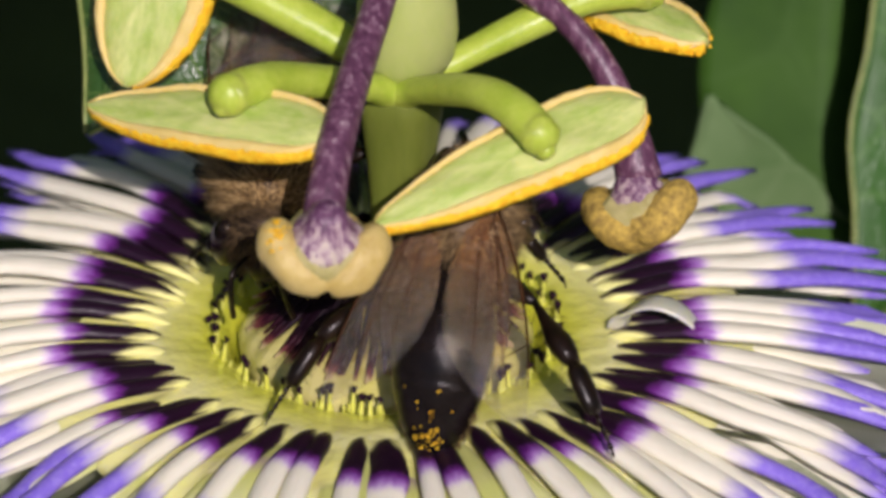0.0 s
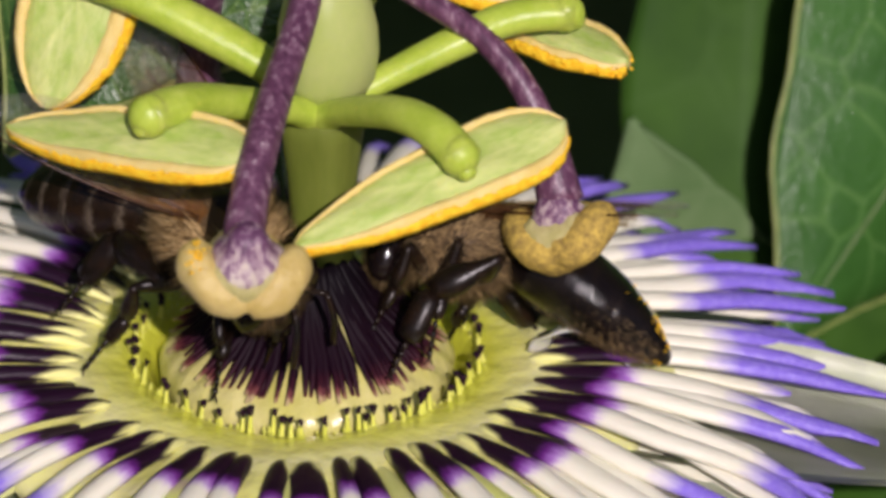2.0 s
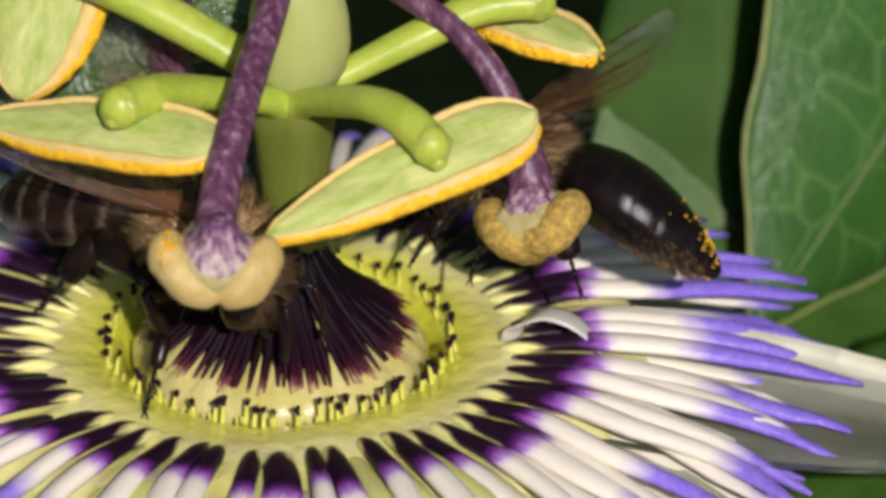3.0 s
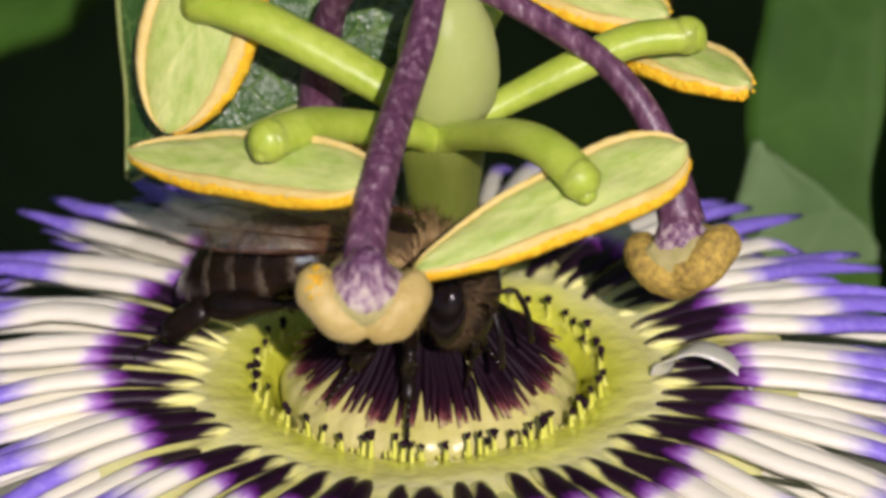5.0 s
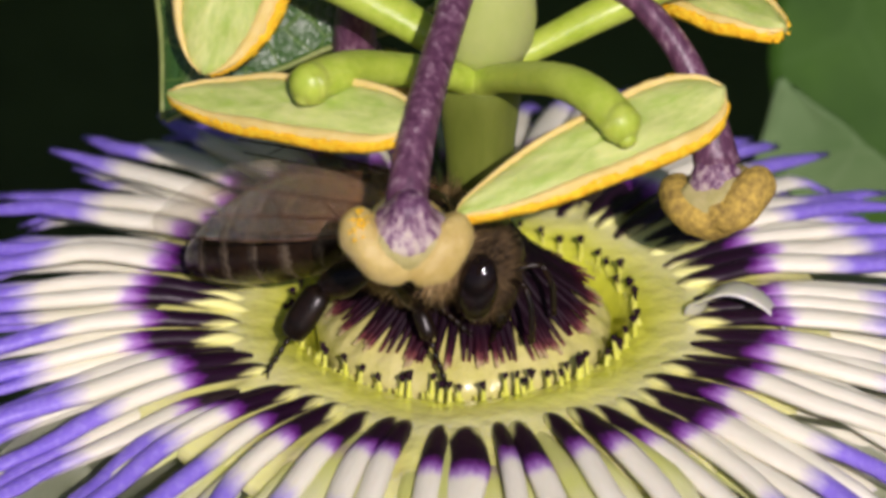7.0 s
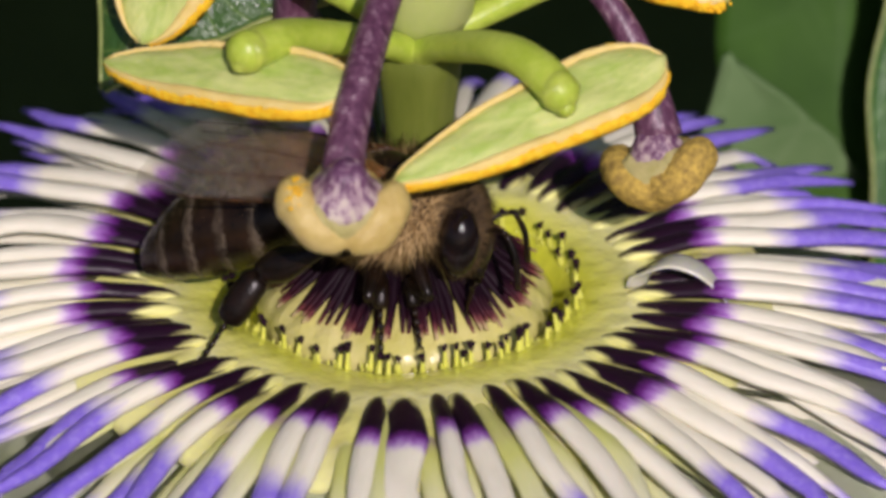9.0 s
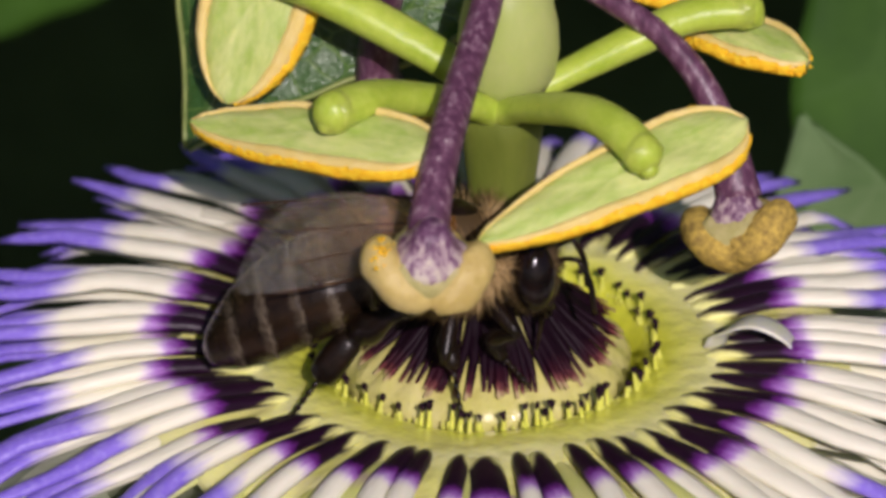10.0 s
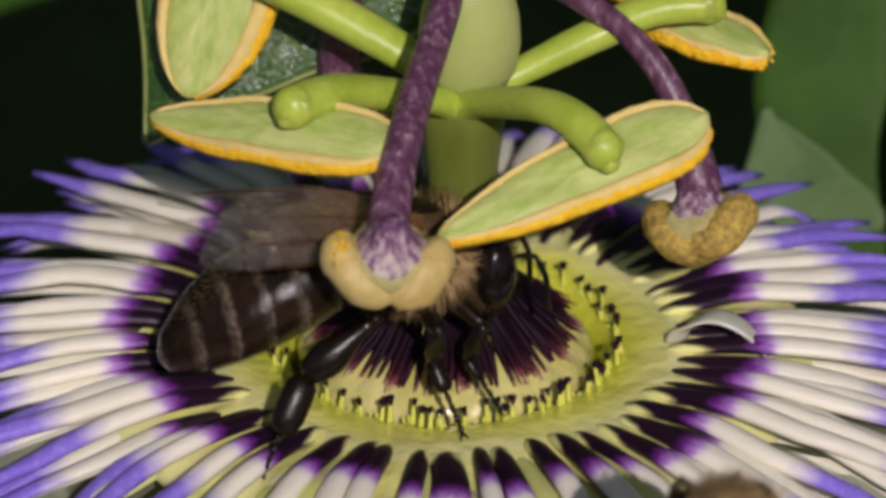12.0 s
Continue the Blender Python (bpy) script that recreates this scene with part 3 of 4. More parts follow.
# inner fringe: dark purple threads that lean from the column out over the dome
n = Nodes("inner_thread", 0.55, 0.12)
rad = n.along("X")
nz = n.math("MULTIPLY", n.math("SUBTRACT", n.noise(n.place(0.4, 2, 2), 2.0, 3), 0.5), 0.9)
n.colour(n.ramp(n.math("DIVIDE", n.math("ADD", rad, nz), 6.0), [(0.35, (0.004, 0.002, 0.004)), (0.56, (0.008, 0.002, 0.006)), (0.74, (0.010, 0.002, 0.007)),
                                                            (0.83, (0.035, 0.006, 0.013)), (0.88, (0.15, 0.04, 0.04)), (0.94, (0.50, 0.40, 0.20))]))
THREAD = n.m
threads = []
for k in range(5):
    r = random.Random(40 + k)
    bm = bmesh.new()
    j = lambda a: r.uniform(-a, a)
    tube(bm, spline([(1.55, j(.1), 3.5 + j(.2)), (2.1, j(.1), 2.75), (3.0, j(.12), 1.62), (4.1, j(.12), 0.58 + j(.1)), (5.35 + j(.35), j(.1), -0.36)], 9),
         [0.19, 0.21, 0.21, 0.19, 0.07], 7, 0.75)
    threads.append(part("inner_thread", bm, THREAD, flower))
THREADS = 160
for k in range(5, THREADS):
    again(threads[k % 5], pose(0, 0, 0, 0, rng.uniform(-2.5, 0.9), 360 * k / THREADS + 5.5 * math.sin(2 * math.pi * k / 13) + 3.0 * math.sin(2 * math.pi * k / 31) + rng.uniform(-2.5, 2.5)))
for k in range(5):
    threads[k].matrix_basis = pose(0, 0, 0, 0, 0, 360 * k / THREADS)

# corona: two rows of long filaments
def corona_mesh(seed, length, drop, lift, girth, tall):
    r = random.Random(seed)
    bm = bmesh.new()
    j = lambda a: r.uniform(-a, a)
    pts = spline([(8.4, 0, -1.15 + lift), (9.4, 0, -0.80 + lift), (10.5, 0, -0.62 + lift), (13.0, j(.08), -0.43 + lift), (16.0, j(.25), -0.75 + lift),
                  (19.5, j(.45), -1.3 + lift - drop * 0.3 + j(.2)), (length, j(.7), -1.9 + lift - drop + j(.3))], 19)
    tube(bm, pts, girth, 10, tall)
    for v in bm.verts:
        rough = 0.02 + 0.10 * max(0.0, min(1.0, (v.co.x - 16.5) / 3.5))
        v.co += rough * noise.noise_vector(v.co * 1.3 + Vector((seed, 0, 0))) + 0.4 * rough * noise.noise_vector(v.co * 3.1)
    return bm

SPEAR = [0.05, 0.16, 0.29, 0.37, 0.40, 0.42, 0.46, 0.49, 0.49, 0.47, 0.44, 0.40, 0.33, 0.14]
RAY = [0.10, 0.13, 0.16, 0.18, 0.22, 0.29, 0.36, 0.41, 0.43, 0.42, 0.40, 0.37, 0.32, 0.14]
uppers = [part("corona_filament", corona_mesh(60 + k, 22.6 + 0.25 * (k % 4), 0.3 + 0.12 * (k % 3), 0.06, SPEAR, 0.72), CORONA, flower) for k in range(8)]
lowers = [part("corona_filament", corona_mesh(80 + k, 21.8 + 0.3 * (k % 4), 0.5 + 0.15 * (k % 3), -0.22, RAY, 0.55), CORONA, flower) for k in range(6)]
COUNT = 56
# where the violet begins, from angle to angle round the flower
VIOLET = [(-180, 16.5), (-150, 16.4), (-130, 16.6), (-115, 17.0), (-90, 18.4), (-50, 18.9), (-34, 18.3), (-13, 17.6), (8, 17.1), (24, 17.1), (45, 18.4), (90, 17.8), (140, 18.2), (164, 16.9), (180, 16.5)]


def tint(ob, angle, row):
    """The upper row has dark bands all round; below it they are dark at the sides and back, pale green in front."""
    a = (angle + 180) % 360 - 180
    start = np.interp(a, [q[0] for q in VIOLET], [q[1] for q in VIOLET]) + rng.gauss(0, 0.75)
    front = abs(a + 92)
    band = 1.0 if row == 0 else (0.0 if front < 48 + rng.uniform(-8, 8) else rng.uniform(0.86, 1.0))
    if row:
        start += rng.uniform(0.6, 3.2)
    ob.color = (start / 32, band, 1.0 if row and band > 0.5 else 0.0, 1)


def raised(angle):
    """The filaments at the back stand up a little."""
    return -4.2 * max(0.0, math.cos(math.radians(angle - 118))) ** 2


for k in range(COUNT):
    angle = 360 * k / COUNT + rng.uniform(-1.7, 1.7)
    broad = 1.75 if k == 42 else rng.uniform(0.85, 1.2) * (1.0 if abs((angle + 92 + 180) % 360 - 180) < 45 else 1.12)
    m = pose(0, 0, 0, rng.uniform(-5, 5), rng.uniform(-1.2, 1.2) + raised(angle), angle) @ Matrix.Diagonal((1, broad, 1, 1))
    if k < 8:
        ob = uppers[k]
        ob.matrix_basis = m
    else:
        ob = again(uppers[k % 8], m)
    tint(ob, angle, 0)
    angle = 360 * (k + 0.5) / COUNT + rng.uniform(-1.2, 1.2)
    m = pose(0, 0, 0, rng.uniform(-5, 5), rng.uniform(-1.0, 1.4) + raised(angle), angle) @ Matrix.Diagonal((1, rng.uniform(0.9, 1.2), 1, 1))
    if k < 6:
        ob = lowers[k]
        ob.matrix_basis = m
    else:
        ob = again(lowers[k % 6], m)
    tint(ob, angle, 1)
    if ob.color[1] > 0.5:
        ob.location.z -= 0.00016
# a third row, lower still, fills the gaps between the filaments
for k in range(COUNT):
    angle = 360 * (k + 0.25) / COUNT + rng.uniform(-2, 2)
    tint(again(lowers[k % 6], pose(0, 0, -0.00055, rng.uniform(-5, 5), rng.uniform(0, 2.0) + raised(angle), angle)), angle, 2)

# one filament torn loose and curled up
bm = bmesh.new()
tube(bm, spline([(9.1, -0.7, -0.6), (9.7, -0.9, 0.3), (10.7, -1.1, 0.85), (11.9, -1.3, 0.45), (12.9, -1.4, -0.7)], 17), [0.35, 0.62, 0.78, 0.80, 0.6], 9, 0.14, (0.5, 0, 1))
part("curled_filament", bm, CURLED, flower, "pale torn filament curled upward")

# ten pale tepals under the corona
DROOP = [(0.8, 1.0), (4.0, 7.0), (6.0, 12.0), (7.0, 15.0), (7.5, 17.0), (7.5, 17.0), (6.0, 13.0), (4.0, 6.0), (2.0, 2.6), (0.9, 1.4)]
for k in range(10):
    bm = bmesh.new()
    grid = []
    for i in range(13):
        u = i / 12
        w = 5.6 * math.sin(math.pi * min(1, 0.18 + 0.80 * u)) ** 0.8
        row = []
        for j in range(-4, 5):
            v = j / 4
            row.append(bm.verts.new((7 + 26 * u, v * w, -1.75 - DROOP[k][0] * u - DROOP[k][1] * u * u + 0.9 * v * v - (0.5 if k % 2 else 0))))
        grid.append(row)
    for a, b in zip(grid, grid[1:]):
        for j in range(8):
            bm.faces.new((a[j], a[j + 1], b[j + 1], b[j]))
    bmesh.ops.solidify(bm, geom=list(bm.faces), thickness=0.4)
    tepal = part("tepal", bm, PETAL, flower)
    tepal.matrix_basis = pose(0, 0, 0, 0, 0, 36 * k - 12)

# column, ovary, styles with stigmas
bm = bmesh.new()
lathe(bm, [(1.25, 2.2), (1.22, 3.5), (1.25, 5.0), (1.40, 7.0), (1.62, 8.8), (1.75, 9.7), (1.5, 10.1), (0.6, 10.2)], 40,
      lambda w, r, z: (r * (1 + 0.035 * math.cos(5 * w)), z))
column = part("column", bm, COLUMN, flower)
column.location = (0.0006, 0, 0)
bm = bmesh.new()
lathe(bm, [(0.9, 10.4), (1.5, 10.6), (1.86, 11.3), (2.0, 12.3), (1.93, 13.4), (1.68, 14.5), (1.25, 15.4), (0.7, 15.95), (0.25, 16.1)], 40,
      lambda w, r, z: (r * (1 + 0.02 * math.cos(3 * w)), z))
bm_head = bmesh.new()
ball(bm_head, (0.75, 0, 10.05), (1.85, 1.75, 0.85), 28, 16)
part("column_head", bm_head, STAMEN, flower)
ovary = part("ovary", bm, OVARY, flower, "pale green egg-shaped ovary")
ovary.location = (0.00085, 0, 0)


def stigma(parent, at, turn, size, material, label, full=0.0, foot=None):
    """Two fat lobes that meet in a notch below, round a pale collar into which the style flares."""
    m = Matrix.Translation(at) @ turn @ Matrix.Scale(size, 4)
    bm = bmesh.new()
    for s in (-1, 1):
        pts = spline([(1.92 * s, 0.55, 0.50), (1.95 * s, -0.35, 0.32), (1.50 * s, -1.05, -0.06), (0.80 * s, -1.38, -0.42), (0.15 * s, -1.42, -0.72)], 16)
        tube(bm, pts, [0.42, 0.70, 0.84, 0.90, 0.92, 0.88, 0.80, 0.66], 18)
    ball(bm, (0, 0.1, 0.1), (1.9, 1.5, 0.85), 26, 16)
    ball(bm, (0.0, -1.25, -0.38), (1.05, 0.75, 0.80), 18, 12)
    if full:
        ball(bm, (0.0, -0.6, -0.25), (1.95 * full, 1.4, 1.1), 24, 16)
        ball(bm, (-0.3, -1.0, -0.6), (1.3, 1.0, 1.0), 20, 14)
        ball(bm, (0.35, -1.35, -0.35), (0.9, 0.8, 0.85), 18, 12)
    for v in bm.verts:
        v.co += 0.18 * noise.noise_vector(v.co * 0.8) + 0.06 * noise.noise_vector(v.co * 2.4)
    for v in bm.verts:
        v.co.z *= 1.12
    bm.transform(m)
    body = part("stigma", bm, material, parent, label)
    fuse = body.modifiers.new("fuse", "REMESH")
    fuse.mode, fuse.voxel_size, fuse.use_smooth_shade = "VOXEL", 0.00009, True
    soft = body.modifiers.new("soften", "SMOOTH")
    soft.factor, soft.iterations = 0.5, 9

    def dip(depth):
        return lambda w, r, z: (r * (1 + 0.05 * math.cos(3 * w + 0.6)), z - depth * (r / 1.8) ** 2 * math.exp(-((w - 4.71) / 0.55) ** 2) + (0.09 * math.sin(7 * w) + 0.06 * math.sin(13 * w + 1)) * (r > 1.2))
    for name, profile, depth, mat, ahead in (("stigma_collar", [(0.5, 1.0), (1.3, 0.95), (1.66, 0.75), (1.76, 0.4), (1.6, -0.4), (0.4, -0.5)], 0.62, KNOB, -0.34),
                                             ("style_base", [(0.45, 2.2), (0.70, 1.9), (0.88, 1.5), (1.04, 1.15), (1.26, 0.82), (1.38, 0.58), (0.9, 0.35), (0.3, 0.3)], 0.45, foot or FLARE, -0.34)):
        bm = bmesh.new()
        if name == "style_base":
            profile = [(q * 1.18 if h < 2 else q, h - 0.25) for q, h in profile] if full else [(q * (1.18 if h < 1.3 else 1.08), h) for q, h in profile]
        lathe(bm, profile, 36, dip(depth))
        for v in bm.verts:
            v.co += Vector((0, ahead, 0)) + 0.05 * noise.noise_vector(v.co * 1.6)
        bm.transform(turn @ Matrix.Scale(size, 4))
        part(name, bm, mat, body).location = Vector(at) * S
    return body


def style(points, radii, label):
    bm = bmesh.new()
    tube(bm, spline(points, 26), radii, 14, 1.0, (0.2, 1, 0.1))
    return part("style", bm, STYLE, flower, label)


s1 = style([(0.75, -0.1, 15.9), (0.3, -1.0, 16.1), (-0.14, -3.0, 14.86), (-1.06, -6.5, 13.35), (-1.75, -9.5, 12.0), (-2.15, -11.4, 10.5), (-2.25, -12.0, 9.4)],
           [0.5, 0.60, 0.62, 0.64, 0.68, 0.72, 0.78, 0.80], "purple mottled style")
first = stigma(s1, (-2.22, -12.05, 9.1), pose(0, 0, 0, 15, 4, 6), 0.90, STIGMA, "beige two-lobed stigma")
bm = bmesh.new()
rp = random.Random(5)
for _ in range(110):
    q = Vector((-2.0 + rp.gauss(0, 0.22), -0.75 + rp.gauss(0, 0.25), 0.85 + rp.gauss(0, 0.3)))
    bmesh.ops.create_icosphere(bm, subdivisions=1, radius=rp.uniform(0.04, 0.10), matrix=pose(0, 0, 0, 15, 4, 6) @ Matrix.Scale(0.9, 4) @ Matrix.Translation(q))
part("pollen", bm, POLLEN, first, "yellow pollen on the lobe").location = Vector((-2.22, -12.05, 9.1)) * S
s2 = style([(1.0, 0.1, 15.9), (2.2, 0.2, 15.8), (5.0, 0.6, 13.95), (7.2, 0.9, 12.15), (8.7, 0.4, 10.25), (9.45, -0.5, 8.4), (9.98, -1.5, 6.44)],
           [0.42, 0.47, 0.48, 0.48, 0.50, 0.54, 0.62, 0.82, 0.95], "purple mottled style")
stigma(s2, (10.16, -1.6, 5.38), pose(0, 0, 0, -4, -16, -20), 0.88, STIGMA_DUSTED, "beige stigma dusted with yellow pollen", 1.0)
s3 = style([(0.5, 0.3, 15.95), (-1.2, 1.4, 16.1), (-3.2, 3.0, 14.6), (-3.95, 4.6, 12.2), (-4.25, 5.6, 10.0), (-4.35, 6.2, 8.2)],
           [0.5, 0.5, 0.55, 0.60, 0.70, 0.85, 0.95], "purple mottled style")
stigma(s3, (-4.3, 6.4, 6.6), pose(0, 0, 0, -10, 12, 60), 0.93, STIGMA_DUSTED, "beige stigma dusted with orange pollen", 1.0)


def anther(parent, e0, e1, facing, width, bend=0.3, skew=0.0, rim_low=1.0, seed=1):
    """A long flat pollen sac from e0 to e1 with a cream margin, its pollen on the under edge."""
    e0, e1 = Vector(e0), Vector(e1)
    ax = (e1 - e0)
    length = ax.length
    ax.normalize()
    nz_ = (Vector(facing) - ax * ax.dot(Vector(facing))).normalized()
    ay = nz_.cross(ax)
    m = Matrix((ax, ay, nz_)).transposed().to_4x4()
    m.translation = (e0 + e1) / 2
    r = random.Random(seed)
    def half(u):
        s = max(0.0, 1 - abs(u) ** (2.3 if skew * u <= 0 else 2.3 + 9 * abs(skew)))
        return width * 0.5 * s ** 0.62 * (1 + skew * u)
    def at(u, v, h):
        x = u * length / 2
        return Vector((x, v * half(u), -bend * (u * u) - 0.10 * abs(v) ** 2 + h - 0.13 * math.exp(-(v / 0.16) ** 2) * (1 - u * u) + 0.05 * math.sin(9 * u + 4 * v)))
    def sheet(bm, v0, v1, nv, h, thick, bumpy=0.0, nu=40):
        top, low = [], []
        for i in range(nu + 1):
            u = -0.995 + 1.99 * i / nu
            tr, lr = [], []
            for jj in range(nv + 1):
                v = v0 + (v1 - v0) * jj / nv
                crown = math.sin(math.pi * jj / nv)
                q = at(u, v, h + crown * thick * 0.5 + bumpy * r.uniform(-1, 1))
                tr.append(bm.verts.new(q + Vector((0, bumpy * r.uniform(-1, 1), 0))))
                lr.append(bm.verts.new(at(u, v, h - thick * 0.5)))
            top.append(tr), low.append(lr)
        for i in range(nu):
            for jj in range(nv):
                bm.faces.new((top[i][jj], top[i][jj + 1], top[i + 1][jj + 1], top[i + 1][jj]))
                bm.faces.new((low[i][jj], low[i + 1][jj], low[i + 1][jj + 1], low[i][jj + 1]))
            for jj in (0, nv):
                bm.faces.new((top[i][jj], top[i + 1][jj], low[i + 1][jj], low[i][jj]))
        for i in (0, nu):
            for jj in range(nv):
                bm.faces.new((top[i][jj], top[i][jj + 1], low[i][jj + 1], low[i][jj]))
    bm = bmesh.new()
    sheet(bm, -0.80, 0.80, 8, 0.0, 0.35, 0.03)
    body = part("anther", bm, ANTHER, parent, "flat yellow-green anther with cream margin")
    body.matrix_basis = Matrix.Translation(m.translation * S) @ m.to_3x3().to_4x4()
    for v0, v1 in ((0.76, 1.0), (-1.0, -0.62)):
        bm = bmesh.new()
        sheet(bm, v0, v1, 3, 0.0, 0.40, 0.02)
        part("margin", bm, RIM, body, "cream anther margin")
    bm = bmesh.new()
    sheet(bm, -1.10, -0.80, 4, -0.12, 0.42, 0.06)
    for i in range(420):
        u = r.uniform(-0.98, 0.98)
        v = -1.0 if r.random() < 0.80 else 1.0
        if v > 0 and u < 0.55:
            v = -1.0
        q = at(u, v * r.uniform(0.93, 1.03), -0.14 + r.uniform(-0.16, 0.14))
        bmesh.ops.create_icosphere(bm, subdivisions=1, radius=r.uniform(0.04, 0.095) * rim_low, matrix=Matrix.Translation(q) @ Matrix.Diagonal((1.5, 0.9, 1, 1)))
    part("pollen", bm, POLLEN, body, "orange pollen along the edge")
    return body


def stamen(points, radii, e0, e1, facing, width, **more):
    bm = bmesh.new()
    p = [Vector(q) for q in points]
    tube(bm, spline(p, 20), radii, 14, 0.85)
    d = (p[-1] - p[-2]).normalized()
    ball(bm, p[-1] - d * 0.30, (radii[-1] * 0.98,) * 3, 18, 12)
    ball(bm, p[-1] + d * 0.12 + Vector((0, 0, -0.36)), (0.40, 0.40, 0.36), 12, 8)
    for v in bm.verts:
        v.co += 0.05 * noise.noise_vector(v.co * 0.35) + 0.010 * noise.noise_vector(v.co * 2.5)
    st = part("stamen", bm, STAMEN, flower, "bright green stamen")
    anther(st, e0, e1, facing, width, **more)
    return st


FRONT = [0.85, 0.62, 0.70, 0.78, 0.80, 0.82, 0.80]
stamen([(0.75, -0.9, 10.0), (1.6, -2.6, 10.9), (3.5, -6.0, 12.35), (4.9, -8.0, 12.5), (5.85, -9.3, 11.95)], FRONT,
       (-0.4, -12.0, 9.9), (9.8, -6.0, 12.15), (-0.10, -0.62, 0.78), 2.9, seed=2, skew=0.28)
stamen([(0.3, -0.8, 10.0), (-1.0, -2.4, 11.0), (-3.7, -5.0, 12.45), (-4.9, -6.6, 12.95), (-5.9, -7.8, 13.0)], [0.85, 0.66, 0.76, 0.84, 0.86, 0.86, 0.84],
       (-11.4, -4.0, 11.15), (-1.9, -9.5, 12.55), (0.05, -0.55, 0.82), 2.8, seed=3, skew=0.20)
stamen([(0.2, 0.5, 10.0), (-2.0, 1.2, 11.5), (-5.9, 2.5, 13.25), (-7.8, 3.4, 13.7), (-9.2, 4.2, 13.6)], [0.85, 0.80, 0.90, 0.92, 0.88, 0.84, 0.78],
       (-10.4, 2.6, 8.7), (-7.6, 5.4, 17.2), (-0.15, -0.90, 0.42), 4.6, seed=4)
stamen([(1.2, 0.3, 10.0), (3.0, 0.7, 10.8), (5.85, 1.2, 12.1), (8.05, 1.9, 12.85), (10.5, 2.2, 12.95)], FRONT,
       (7.3, 5.5, 11.9), (12.6, 0.6, 11.7), (0.05, -0.25, 0.96), 3.0, seed=5, rim_low=1.5)
stamen([(0.9, 0.9, 10.0), (1.4, 3.0, 11.2), (2.6, 6.0, 13.0), (4.4, 8.6, 13.9), (6.2, 10.2, 13.7)], FRONT,
       (3.6, 11.6, 12.2), (9.9, 8.8, 11.2), (0.05, -0.55, 0.83), 3.2, seed=6)


# ---- honey bees ----
def fur(bm, centre, size, count, length, seed, lean=(-0.35, 0, 0), keep=None, girth=0.016):
    """Short tapering hairs on a ball."""
    r = random.Random(seed)
    c, s = Vector(centre), Vector(size)
    for _ in range(count):
        d = Vector((r.gauss(0, 1), r.gauss(0, 1), r.gauss(0, 1))).normalized()
        if keep and not keep(d):
            continue
        q = c + Vector((d.x * s.x, d.y * s.y, d.z * s.z)) * 0.96
        h = (d + Vector(lean) + 0.5 * Vector((r.uniform(-1, 1), r.uniform(-1, 1), r.uniform(-1, 1)))).normalized() * length * r.uniform(0.6, 1.25)
        a = h.orthogonal().normalized() * girth
        b = h.cross(a).normalized() * girth
        top = bm.verts.new(q + h)
        ring = [bm.verts.new(q + a), bm.verts.new(q - a * 0.5 + b * 0.87), bm.verts.new(q - a * 0.5 - b * 0.87)]
        for i in range(3):
            bm.faces.new((ring[i], ring[(i + 1) % 3], top))


def wing(bee, side, root, length, width, sweep, name):
    bm = bmesh.new()
    ups, lows = [], []
    n_ = 16
    for i in range(n_ + 1):
        u = i / n_
        lead = width * 0.22 * math.sin(math.pi * u * 0.9) ** 0.8
        trail = -width * 0.80 * (math.sin(math.pi * min(1.0, 0.06 + u ** 1.25 * 0.92))) ** 0.75
        ur, lr = [], []
        for j in range(6):
            y = trail + (lead - trail) * j / 5
            z = 0.10 * math.sin(2.5 * u + j * 0.9) + 0.05 * math.sin(9 * u + j)
            ur.append(bm.verts.new((-length * u, side * y, z + 0.012)))
            lr.append(bm.verts.new((-length * u, side * y, z - 0.012)))
        ups.append(ur), lows.append(lr)
    for i in range(n_):
        for j in range(5):
            bm.faces.new((ups[i][j], ups[i][j + 1], ups[i + 1][j + 1], ups[i + 1][j]))
            bm.faces.new((lows[i][j], lows[i + 1][j], lows[i + 1][j + 1], lows[i][j + 1]))
    w = part(name, bm, WING, bee, "clear brownish veined wing")
    w.matrix_basis = Matrix.Translation(Vector(root) * S) @ sweep
    def line(us, ys, rr):
        b = bmesh.new()
        pts = []
        for u, y in zip(us, ys):
            lead = width * 0.22 * math.sin(math.pi * u * 0.9) ** 0.8 if u > 0 else 0
            trail = -width * 0.80 * (math.sin(math.pi * min(1.0, 0.06 + u ** 1.25 * 0.92))) ** 0.75
            pts.append(Vector((-length * u, side * (trail + (lead - trail) * y), 0.03)))
        tube(b, spline(pts, 10), [rr, rr * 0.8, rr * 0.5], 5)
        part("vein", b, VEIN, w)
    line((0.02, 0.3, 0.6, 0.85), (1.0, 1.0, 1.0, 1.0), 0.07)
    line((0.02, 0.3, 0.55, 0.8), (0.8, 0.72, 0.70, 0.62), 0.045)
    line((0.05, 0.25, 0.5, 0.7), (0.5, 0.42, 0.40, 0.30), 0.035)
    line((0.45, 0.5, 0.55), (0.98, 0.7, 0.40), 0.03)
    line((0.66, 0.69, 0.72), (0.98, 0.80, 0.62), 0.03)
    line((0.55, 0.68, 0.80), (0.40, 0.30, 0.34), 0.025)
    line((0.28, 0.32, 0.36), (0.70, 0.55, 0.42), 0.03)
    return w


